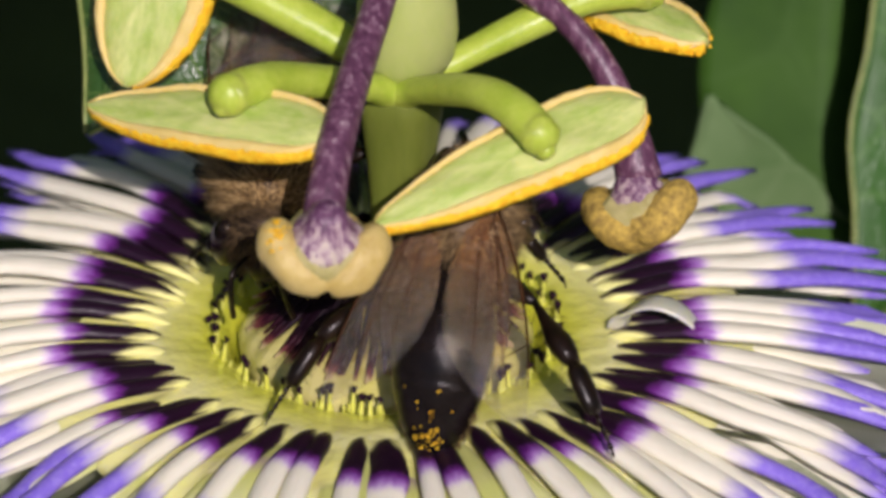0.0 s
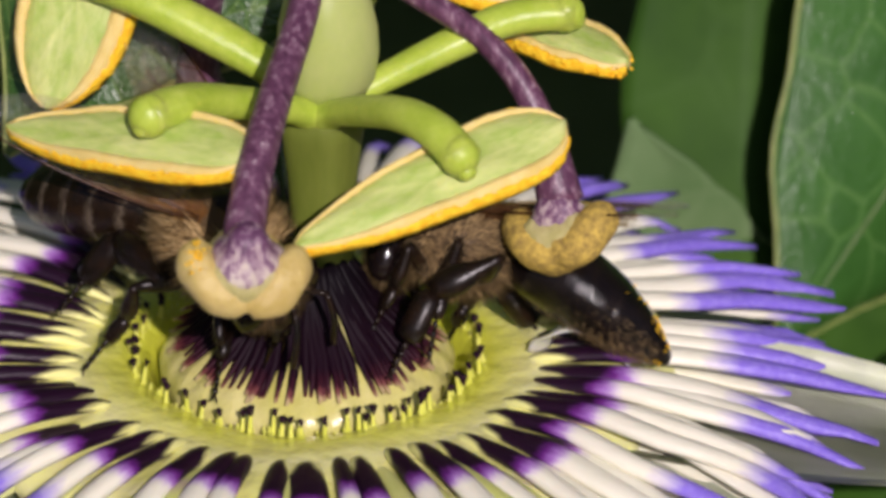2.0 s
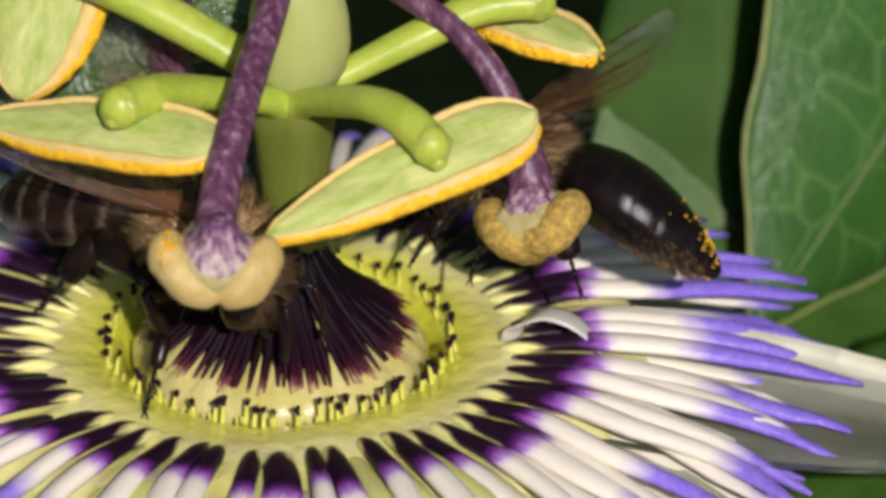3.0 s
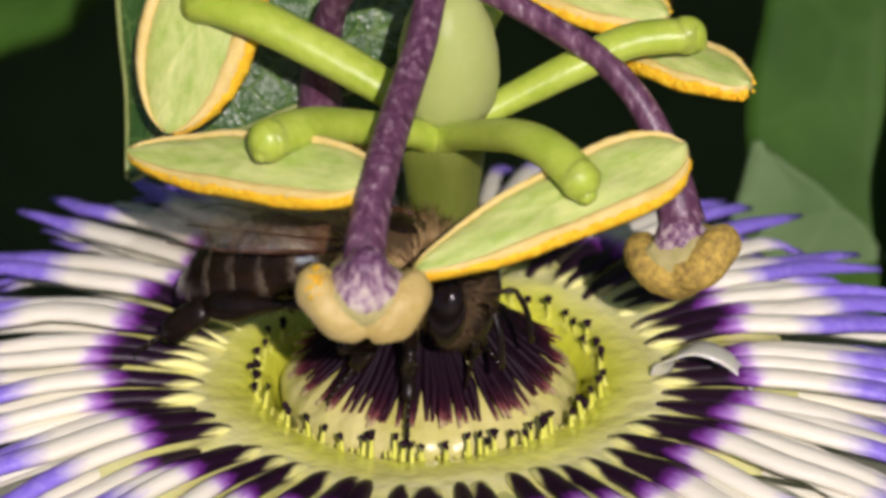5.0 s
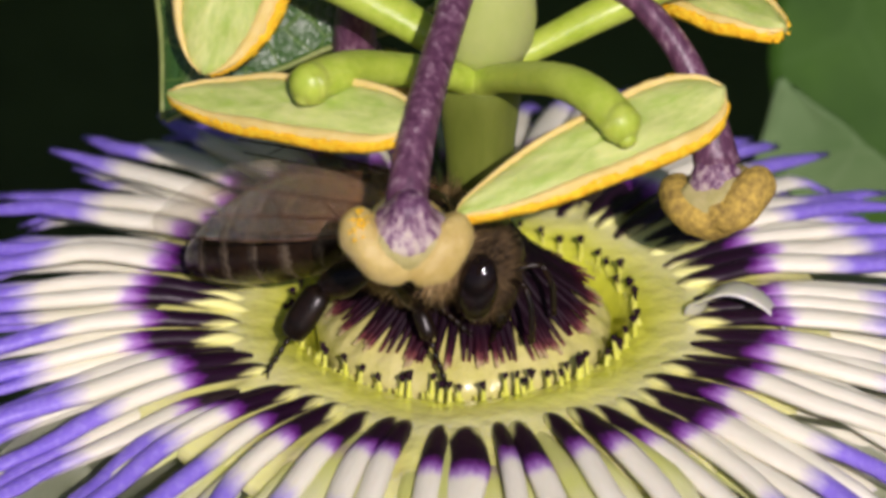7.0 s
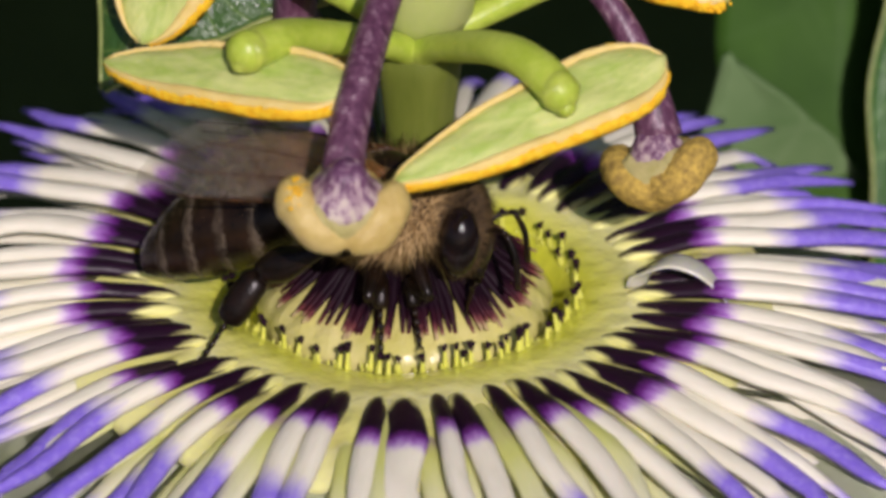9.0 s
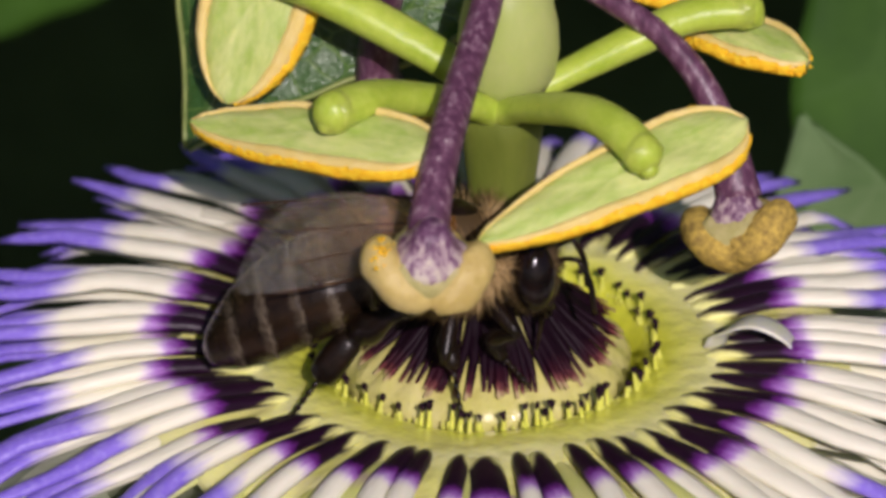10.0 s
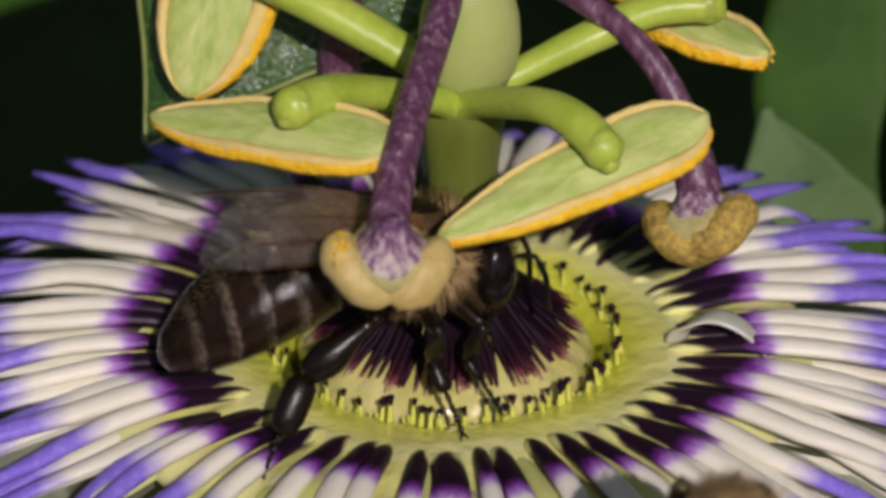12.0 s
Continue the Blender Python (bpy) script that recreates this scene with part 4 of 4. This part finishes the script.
# front, middle and hind leg: hip, lengths of thigh, shin and foot, girth of thigh, shin (two ends) and foot, share of the broad first foot joint
LEGS = [((1.1, 0.8, -1.3), (2.0, 1.8, 2.3), (0.33, 0.20, 0.31, 0.24), 0.42),
        ((0.0, 1.0, -1.5), (2.2, 2.1, 2.8), (0.36, 0.21, 0.36, 0.32), 0.45),
        ((-1.0, 1.0, -1.4), (2.6, 3.1, 3.6), (0.42, 0.23, 0.64, 0.58), 0.60)]


def bristles(bm, r, length, girth, count, reach):
    """Short stiff hairs on a limb that lies along x; returns the number of faces that the limb had before."""
    before = len(bm.faces)
    for _ in range(count):
        x, w = length * r.uniform(0.08, 1.0), r.uniform(0, 2 * math.pi)
        d = Vector((0.5, math.cos(w), math.sin(w))).normalized()
        q = Vector((x, 0, 0)) + Vector((0, math.cos(w) * girth * 0.5, math.sin(w) * girth * 0.8))
        tube(bm, [q, q + d * reach * r.uniform(0.6, 1.3)], [0.012, 0.003], 3)
    return before


def leg(bee, k, side, seed):
    """Thigh, shin and foot, each built along x from its own joint; the thigh carries the others."""
    hip, (la, lb, lc), (ga, g0, g1, gf), broad = LEGS[k]
    r = random.Random(seed * 7 + k + (50 if side > 0 else 0))
    flat = 0.74 if k == 2 else 0.9
    bm = bmesh.new()
    tube(bm, spline([(0, 0, 0), (la * 0.5, 0, 0.06), (la, 0, 0)], 8), [0.20, ga, ga * 1.02, ga * 0.85, 0.17], 10, 0.85, (0, 1, 0))
    start = bristles(bm, r, la, ga, 60, 0.32)
    thigh = limb("leg", bm, (BROWN, FUR_DARK), bee, [start])
    bm = bmesh.new()
    tube(bm, spline([(0, 0, 0), (lb * 0.5, 0, 0.03), (lb, 0, 0)], 9), [g0 * 0.8, g0 * 1.1, (g0 + g1) / 2, g1, g1, g1 * 0.6], 10, flat, (0, 0, 1))
    start = bristles(bm, r, lb, g1 * 0.8, 130, 0.34)
    shin = limb("shin", bm, (BROWN, FUR_DARK), thigh, [start])
    bm = bmesh.new()
    e = lc * broad
    tube(bm, [Vector((e * u, 0, 0)) for u in (0, 0.15, 0.4, 0.7, 0.92, 1.0)], [gf * 0.5, gf * 0.95, gf, gf, gf * 0.85, gf * 0.4], 10, flat * 0.9, (0, 0, 1))
    start = bristles(bm, r, e, gf * 0.8, 90, 0.26)
    mid = len(bm.faces)
    n_ = 4
    for a in range(n_):
        x0, x1 = e + (lc - e) * a / n_, e + (lc - e) * (a + 1) / n_
        tube(bm, [Vector((x0 - 0.03, 0, 0)), Vector((x0 + 0.6 * (x1 - x0), 0, -0.02)), Vector((x1, 0, 0))], [0.06, 0.115, 0.07], 7)
    for q in (-1, 1):
        tube(bm, [Vector((lc, 0, 0)), Vector((lc + 0.16, 0.10 * q, 0.02)), Vector((lc + 0.30, 0.14 * q, 0.10))], [0.05, 0.04, 0.01], 4)
    foot = limb("foot", bm, (BROWN, FUR_DARK, TARSUS), thigh, [start, mid])
    return {"k": k, "side": side, "hip": Vector((hip[0], hip[1] * side, hip[2])), "size": (la, lb, lc), "parts": (thigh, shin, foot)}


def limb(name, bm, materials, parent, borders):
    """One mesh whose faces change material at each border."""
    starts = [0] + borders
    bm.faces.ensure_lookup_table()
    for f in bm.faces:
        f.material_index = max(i for i, b in enumerate(starts) if f.index >= b or b == 0)
    ob = part(name, bm, materials[0], parent)
    for m in materials[1:]:
        ob.data.materials.append(m)
    return ob


def honey_bee(label, abdomen_material, droop, spread, dusted, seed, size, fat=1.0, head_hair=FUR_MID, body_hair=FUR_MAT, lift=4):
    """A bee with its thorax at the origin, looking along x. Returns the bee, its abdomen and its legs."""
    bee = thing("honey_bee", (0, 0, 0), label, "bee", "honey bees on the flower")
    bm = bmesh.new()
    ball(bm, (0, 0, 0), (2.15, 1.9, 1.8), 24, 16)
    part("thorax", bm, FUR_DARK, bee, "brown thorax under tan fur")
    bm = bmesh.new()
    ball(bm, (0.15, 0, 0.28), (1.42, 1.22, 1.66), 24, 16)
    part("scutum", bm, BROWN, bee, "bare dark shining back plate")
    bm = bmesh.new()
    fur(bm, (0, 0, 0), (2.15, 1.9, 1.8), 6500, 1.0, seed, lean=(-0.6, 0, 0.15), keep=lambda d: not (d.z > 0.62 and abs(d.x) < 0.6), girth=0.028)
    fur(bm, (0, 0, 0), (2.15, 1.9, 1.8), 500, 0.30, seed + 1)
    tagged(part("thorax_fur", bm, body_hair, bee, "dense tan fur"), kind="stuff")
    bm = bmesh.new()
    ball(bm, (2.75, 0, -0.65), (0.85, 1.65, 1.55), 20, 14)
    ball(bm, (3.35, 0, -1.45), (0.5, 0.75, 0.75), 14, 10)
    tube(bm, spline([(3.4, 0.25, -1.9), (3.5, 0.3, -2.5), (3.2, 0.15, -2.9)], 6), [0.2, 0.15, 0.06], 7)
    tube(bm, spline([(3.4, -0.25, -1.9), (3.5, -0.3, -2.5), (3.2, -0.15, -2.9)], 6), [0.2, 0.15, 0.06], 7)
    tube(bm, spline([(3.2, 0, -2.0), (3.2, 0, -3.0), (3.0, 0, -4.2)], 8), [0.16, 0.11, 0.04], 7)
    head = part("head", bm, BROWN, bee)
    for s in (-1, 1):
        bm = bmesh.new()
        ball(bm, (2.85, 1.30 * s, -0.55), (0.74, 0.60, 1.28), 20, 16, pose(0, 0, 0, 12 * s, 0, 0))
        part("eye", bm, EYE_MAT, head, "large shining black compound eye")
        bm = bmesh.new()
        tube(bm, spline([(3.55, 0.35 * s, -0.55), (4.0, 0.6 * s, -0.3), (4.45, 0.85 * s, -0.25)], 6), [0.10, 0.09, 0.1], 7)
        tube(bm, spline([(4.45, 0.85 * s, -0.25), (4.85, 1.0 * s, -1.1), (5.0, 1.1 * s, -2.3)], 9), [0.10, 0.12, 0.12], 7)
        part("antenna", bm, BROWN, head)
    bm = bmesh.new()
    fur(bm, (2.75, 0, -0.65), (0.85, 1.5, 1.5), 5200, 0.55, seed + 2, (-0.1, 0, -0.3), keep=lambda d: abs(d.y) < 0.70)
    tagged(part("head_fur", bm, head_hair, head, "short brown hair"), kind="stuff")
    # abdomen: six overlapping plates
    bm = bmesh.new()
    prof = [(0.35, 0.0)]
    outline = [fat * w for w in ((0.9, 1.65, 1.86, 1.84, 1.62, 1.18, 0.42) if dusted else (0.9, 1.65, 1.88, 1.92, 1.80, 1.42, 0.62))]
    for k in range(6):
        for f in (0.0, 0.25, 0.55, 0.9):
            u = (k + f) / 6
            prof.append((blend(outline, u) * (1.0 + 0.006 * f), 1.26 * (k + f)))
        prof.append((blend(outline, (k + 0.97) / 6) * 0.994, 1.26 * (k + 0.95)))
    prof.append((0.2, 7.7))
    lathe(bm, prof, 30, lambda w, r, z: (r * (1 - 0.06 * math.cos(2 * w)), z))
    bm.transform(pose(0, 0, 0, 0, -90, 0))
    for v in bm.verts:
        v.co.z *= 0.92
        v.co.z -= 0.030 * v.co.x * v.co.x
    abdomen = part("abdomen", bm, abdomen_material, bee, "tapering abdomen of overlapping plates")
    abdomen.matrix_basis = Matrix.Translation((-1.75 * S, 0, -0.1 * S)) @ pose(0, 0, 0, 0, -droop, 0)
    bm = bmesh.new()
    fur(bm, (-3.6, 0, 0), (3.75, 1.72 * fat, 1.58 * fat), (6500 if dusted else 9000), (0.42 if dusted else 0.40), seed + 3, (-0.9, 0, 0), keep=lambda d: d.z < (0.15 if dusted else 0.95) or d.x > 0.72)
    for v in bm.verts:
        v.co.z -= 0.030 * v.co.x * v.co.x
    tagged(part("abdomen_fur", bm, FUR_MID, abdomen, "thin short hair"), kind="stuff")
    if dusted:
        bm = bmesh.new()
        r = random.Random(seed)
        for i in range(120):
            w = r.uniform(0, 6.283) if i < 80 else r.gauss(0, 0.45)
            x = (-7.4 + 2.6 * r.random() ** 2.2) if i < 80 else r.gauss(-6.9, 0.28)
            x = max(-7.5, x)
            rr = blend(outline, min(1, -x / 7.56)) * 0.97
            q = Vector((x, rr * math.sin(w) * 1.0, rr * 0.94 * math.cos(w) - 0.030 * x * x))
            bmesh.ops.create_icosphere(bm, subdivisions=1, radius=r.uniform(0.02, 0.06), matrix=Matrix.Translation(q))
        part("pollen", bm, POLLEN, abdomen, "orange pollen grains")
    wings = []
    for s in (-1, 1):
        wings.append(wing(bee, s, (0.2, 1.35 * s, 1.35), 9.2, 3.1, pose(0, 0, 0, -8 * s, lift, -spread * s), "forewing"))
        wings.append(wing(bee, s, (-0.5, 1.35 * s, 1.22), 6.3, 2.3, pose(0, 0, 0, -8 * s, lift - 2, -(spread - 4) * s), "hindwing"))
    legs = [leg(bee, k, side, seed) for side in (-1, 1) for k in range(3)]
    bee.scale = (size, size, size)
    return bee, abdomen, legs, wings


DARK_BEE = honey_bee("black honey bee with shining abdomen dusted with pollen", AB_DARK, 14, 15, True, 21, 1.0, 1.0, FUR_MID, FUR_MID, -9)
BANDED_BEE = honey_bee("brown honey bee with banded abdomen and half-open wings", AB_BAND, 12, 30, False, 31, 1.09, 1.08, FUR_DARK, FUR_MAT, 14)
THIRD_BEE = honey_bee("tan furry honey bee arriving close to the lens", AB_BAND, 10, 8, False, 41, 1.1, head_hair=FUR_MAT)


def bee_pose(size, fore_local, tail_local, x, y, z, tx, ty, tz, lean=0):
    """The pose of a bee from two of its points (one at the front, one at the tail) and their places, in millimetres, leaning to a side."""
    a, b = Vector(fore_local) * size, Vector(tail_local) * size
    p, q = Vector((x, y, z)), Vector((tx, ty, tz))

    def basis(v):
        f = v.normalized()
        left = Vector((0, 0, 1)).cross(f).normalized()
        return Matrix((f, left, f.cross(left))).transposed()
    turn = (basis(p - q) @ Matrix.Rotation(radians(lean), 3, "X") @ basis(a - b).transposed()).to_4x4()
    at = p - turn.to_3x3() @ a
    turn.translation = at * S
    return turn


def glide(rows, t):
    """The values at t of rows that begin with a time, by a curve that does not overshoot."""
    if t <= rows[0][0]:
        return list(rows[0][1:])
    if t >= rows[-1][0]:
        return list(rows[-1][1:])
    i = max(k for k in range(len(rows) - 1) if rows[k][0] <= t)

    def slope(k, c):
        if k in (0, len(rows) - 1):
            return 0.0
        d0 = (rows[k][c] - rows[k - 1][c]) / (rows[k][0] - rows[k - 1][0])
        d1 = (rows[k + 1][c] - rows[k][c]) / (rows[k + 1][0] - rows[k][0])
        return 0.0 if d0 * d1 <= 0 else 2 * d0 * d1 / (d0 + d1)
    h = rows[i + 1][0] - rows[i][0]
    u = (t - rows[i][0]) / h
    out = []
    for c in range(1, len(rows[i])):
        a, b, m0, m1 = rows[i][c], rows[i + 1][c], slope(i, c) * h, slope(i + 1, c) * h
        out.append((2 * u ** 3 - 3 * u * u + 1) * a + (u ** 3 - 2 * u * u + u) * m0 + (3 * u * u - 2 * u ** 3) * b + (u ** 3 - u * u) * m1)
    return out


# the outer face of the right eye, or the middle of the thorax, and the tip of the tail, in a bee's own space
EYE_POINT, THORAX_POINT, DARK_TAIL, BANDED_TAIL = (2.85, -1.75, -0.55), (0, 0, 0), (-8.7, 0, -3.6), (-8.8, 0, -3.4)
# seconds, thorax, tail, lean
DARK_ROWS = [
    (0, 3.0, -5.0, 6.3, 1.6, -11, -1.2, 0), (0.5, 5.2, -3.5, 7, 4.6, -11.3, 1.4, 0), (1, 5.4, -2.5, 7.6, 5.7, -10.6, 2.5, 0),
    (1.2, 7, -0.5, 5.0, 10.8, -7.5, 3.8, 15), (1.5, 7.0, 1.2, 3.6, 15.5, 1.6, 1.0, 25), (2, 6.2, 0.6, 3.7, 14.3, -2.3, 0.0, 25),
    (2.5, 5.9, 0.6, 3.6, 13.5, -2.6, -0.6, 25), (2.7, 5.9, 0.6, 3.7, 13.5, -2.4, -0.3, 25), (3, 9.5, 1.5, 6.5, 16.5, -1.5, 3.5, 10),
    (3.3, 24, 14, 22, 32, 11, 18, 0), (3.7, 90, 70, 70, 98, 66, 66, 0), (4.2, 380, 210, 230, 388, 207, 226, 0),
    (8, 900, 380, 500, 908, 377, 496, 0), (12, 900, 380, 500, 908, 377, 496, 0)]
# seconds, right eye, tail, lean
BANDED_ROWS = [
    (0, -6.7, -2.0, 4.2, -3.0, 10.0, 7.8, 0), (0.5, -6.5, -2.0, 4.6, -2.8, 10.0, 8.2, 0), (1, -6.7, -2.2, 5.0, -3.4, 9.8, 8.6, 0),
    (1.2, -6.5, -3.0, 5.2, -8.5, 9.2, 5.8, 0), (1.5, -6.0, -3.6, 5.4, -12.4, 7.7, 3.4, 0), (2, -2.4, -6.2, 4.4, -11.0, 3.6, 4.6, 0),
    (2.5, -2.2, -6.4, 4.2, -11.0, 3.4, 4.3, 0), (4.5, 0.2, -6.3, 4.6, -10.4, 1.3, 3.4, 0), (5, 0.5, -6.3, 5.0, -9.6, 1.5, 2.3, 0),
    (5.5, 0.5, -6.4, 4.6, -10.7, 1.2, 2.1, 0), (6, 0.6, -6.3, 3.9, -10.1, 0.7, 1.0, 0), (6.5, 1.5, -6.3, 5.1, -10.5, -1.9, 2.1, 0),
    (7, 0.3, -6.3, 3.5, -10.8, 0.4, 1.7, 0), (9, 2.0, -6.3, 4.2, -10.1, -2.0, 1.6, 0), (9.5, 1.6, -6.3, 4.8, -10.5, -2.5, 1.5, 0),
    (10, 1.9, -6.3, 5.3, -10.7, -5.5, 1.9, 0), (10.5, 0.9, -6.3, 4.5, -12.0, -4.8, 2.4, 0), (11, 2.3, -6.3, 4.9, -10.5, -5.1, 2.5, 0),
    (11.5, 2.4, -6.3, 5.2, -10.2, -5.5, 1.9, 0), (12, 2.0, -6.3, 5.2, -10.7, -8.0, 2.8, 0)]
# where feet stand on the flower: seconds, x, y
BANDED_FEET = {
    0: [(1.2, -3.6, -2.8), (1.5, -3.6, -2.8), (2, -3.6, -5.0), (2.5, -4.0, -1.5), (4.5, -2.2, -3.4), (5, -0.8, -6.5), (5.5, 0.4, -7.1), (6, 1.1, -6.4), (6.5, 0.7, -7.0),
        (7, 0.2, -4.6), (9, 0.6, -6.1), (9.5, 0.8, -5.9), (10, 1.6, -5.2), (10.5, 1.1, -6.0), (11, 3.1, -8.9), (11.5, 2.1, -7.4), (12, 2.1, -7.0)],
    1: [(1.2, -5.6, -3.2), (1.5, -5.6, -3.2), (2, -8.8, -2.6), (2.5, -5.9, -6.8), (4.5, -4.0, -6.3), (5, -3.9, -3.9), (5.5, -4.3, -5.2), (6, -0.9, -8.1), (6.5, -0.8, -7.0),
        (7, -0.8, -6.6), (11, -1.0, -6.7), (11.3, 1.0, -8.0), (11.5, 2.7, -10.0), (12, 0.6, -8.6)],
    2: [(4.5, -12.8, -0.7), (5.5, -12.9, -0.7), (5.8, -10.5, -4.5), (6, -9.7, -6.0), (6.5, -8.6, -6.7), (7, -7.7, -5.7), (9, -7.7, -6.9), (9.5, -7.4, -6.7),
        (10, -7.4, -6.7), (10.5, -7.1, -6.0), (11, -6.9, -5.7), (11.3, -5.6, -8.0), (11.5, -5.0, -10.4), (12, -6.9, -11.6)]}
DARK_FEET = {
    5: [(0, -4.8, -9.5), (0.3, -3.2, -8.0), (0.5, -2.1, -6.6), (1, 0.7, -1.9), (1.5, 3.3, -3.0), (2, 3.3, -4.2), (2.5, 3.2, -3.8)],
    2: [(0, 8.7, -12.0), (0.3, 10.0, -8.0), (0.5, 11.4, -5.0), (1, 11.7, -0.5)]}
# wings of the two bees on the flower: time, lift, spread and roll, for the wing on each side
BANDED_WINGS = {
    -1: [(0, -10, 10, 20), (1.1, -8, 10, 20), (1.5, 14, 30, 12), (3.6, 14, 30, 12), (4.4, -6, 6, 24), (5.2, -5, 15, 25), (6.0, -6, 17, 26), (7.0, -6, 21, 36), (8.0, 2, 28, 40),
         (8.9, 10, 32, 44), (9.7, 9, 33, 48), (10.5, -2, 26, 54), (12.0, 6, 18, 36)],
    1: [(0, -10, 6, 16), (1.1, -8, 6, 16), (1.5, 12, 20, 6), (3.6, 12, 20, 6), (4.4, -4, 2, 2), (5.2, 2, -8, 0), (6.0, 1, -8, 0), (7.0, 1, -8, 0), (8.0, 0, -2, 2),
        (8.9, -2, 4, 4), (9.7, -5, 14, 6), (10.5, -6, 8, 4), (12.0, 6, -4, 2)]}
DARK_WINGS = {
    -1: [(0, -9, 15, 8), (0.2, -7, 18, 8), (0.45, 8, 40, 8), (1.0, 8, 36, 8), (1.5, 6, 18, 8), (2.6, 6, 14, 8), (3.0, 20, 60, 0), (12, 20, 60, 0)],
    1: [(0, -9, 15, 8), (0.2, -7, 18, 8), (0.45, 26, 22, 8), (1.0, 24, 22, 8), (1.5, 6, 18, 8), (2.6, 6, 14, 8), (3.0, 20, 60, 0), (12, 20, 60, 0)]}
THIRD_ROWS = [(0, 160, -120, -150, 169, -122, -153, 0), (10.5, 130, -110, -120, 139, -112, -123, 0), (11.5, 48, -60, -45, 57, -62, -47, 0),
              (11.8, 22, -42, -20, 31, -44, -21.5, 0), (12, 9.2, -33.0, 8.5, 10.4, -40.5, 3.6, 0)]


def ground_height(x, y):
    """How high a foot stands: on the dome, on the heads in the gutter, or on the filaments."""
    d = math.hypot(x, y)
    return blend([3.6, 2.9, 1.2, -0.1, -0.3, -0.15, -0.1, -0.3], min(1.0, d / 14.0))


def bent(bee_matrix, size, limbs, feet, t, swing):
    """For each leg at t: the poses of its thigh in the bee's space, and of its shin and foot in the thigh's."""
    inverse = (Matrix.Scale(1 / size, 4) @ bee_matrix.inverted())
    up = (inverse.to_3x3() @ Vector((0, 0, 1))).normalized()
    out = []
    for i, lg in enumerate(limbs):
        h, (la, lb, lc), side, k = lg["hip"], lg["size"], lg["side"], lg["k"]
        rows = feet.get(i, ())
        if rows and rows[0][0] - 0.05 <= t <= rows[-1][0] + 0.05:
            x, y = glide(rows, t)
            stand = inverse @ (Vector((x, y, ground_height(x, y))) * S) * 1000
        else:
            wide = Vector(((2.0, 0.6, -3.0)[k], (1.5, 2.6, 2.6)[k] * side, (-2.8, -2.9, -2.6)[k]))
            stand = h + wide + Vector((0.25 * math.sin(swing * t + 2 * i), 0.2 * math.sin(1.3 * swing * t + i), 0.2 * math.sin(swing * t + 3 * i)))
        flat = stand - h
        flat -= up * flat.dot(up)
        flat = flat.normalized() if flat.length > 0.3 else Vector((0, side, 0))
        ankle = stand - (flat * 0.55 - up * 0.75).normalized() * lc
        way = ankle - h
        far = min(max(way.length, abs(la - lb) + 0.3), 0.985 * (la + lb))
        way.normalize()
        ankle = h + way * far
        along = (la * la - lb * lb + far * far) / (2 * far)
        pole = up * (1.0, 0.9, 0.6)[k] + Vector(((0.5, 0.0, -0.2)[k], (0.8, 1.0, 1.3)[k] * side, 0))
        pole = (pole - way * pole.dot(way)).normalized()
        knee = h + way * along + pole * math.sqrt(max(0.0, la * la - along * along))
        hinge = way.cross(pole).normalized()

        def segment(a, b):
            x_ = (b - a).normalized()
            y_ = (hinge - x_ * hinge.dot(x_)).normalized()
            m = Matrix((x_, y_, x_.cross(y_))).transposed().to_4x4()
            m.translation = a * S
            return m
        thigh = segment(h, knee)
        back = thigh.inverted()
        out.append((thigh, back @ segment(knee, ankle), back @ segment(ankle, stand)))
    return out


def motions():
    """All that moves: the bees, and their legs and wings on them."""
    for (bee, abdomen, limbs, wings), rows, anchors, feet, times in (
            (DARK_BEE, DARK_ROWS, (THORAX_POINT, DARK_TAIL), DARK_FEET, [0.1 * i for i in range(28)] + [2.9, 3.1, 3.3, 3.7, 4.2, 8, 12]),
            (BANDED_BEE, BANDED_ROWS, (EYE_POINT, BANDED_TAIL), BANDED_FEET, [0.1 * i for i in range(28)] + [3.0, 3.3, 3.6, 4.0] + [4.3 + 0.1 * i for i in range(78)]),
            (THIRD_BEE, THIRD_ROWS, (THORAX_POINT, BANDED_TAIL), {}, [0, 10.5, 11.0, 11.5, 11.7, 11.8, 11.9, 12.0])):
        size = bee.scale[0]
        places = [(t, bee_pose(size, *anchors, *glide(rows, t))) for t in times]
        walk(bee, places)
        tracks = [([], [], []) for _ in limbs]
        for t, m in places:
            for track, poses in zip(tracks, bent(m, size, limbs, feet, t, 5.0)):
                for line, q in zip(track, poses):
                    line.append((t, q))
        for lg, track in zip(limbs, tracks):
            for ob, line in zip(lg["parts"], track):
                walk(ob, line)
        turns = {BANDED_BEE[0]: BANDED_WINGS, DARK_BEE[0]: DARK_WINGS}.get(bee)
        if turns:
            for i, w in enumerate(wings):
                side, hind = (-1, 1)[i // 2], i % 2
                root = Matrix.Translation(w.matrix_basis.translation)
                walk(w, [(t, root @ pose(0, 0, 0, -roll * side, lift - 2 * hind, (4 * hind - spread) * side)) for t, lift, spread, roll in turns[side]])


motions()
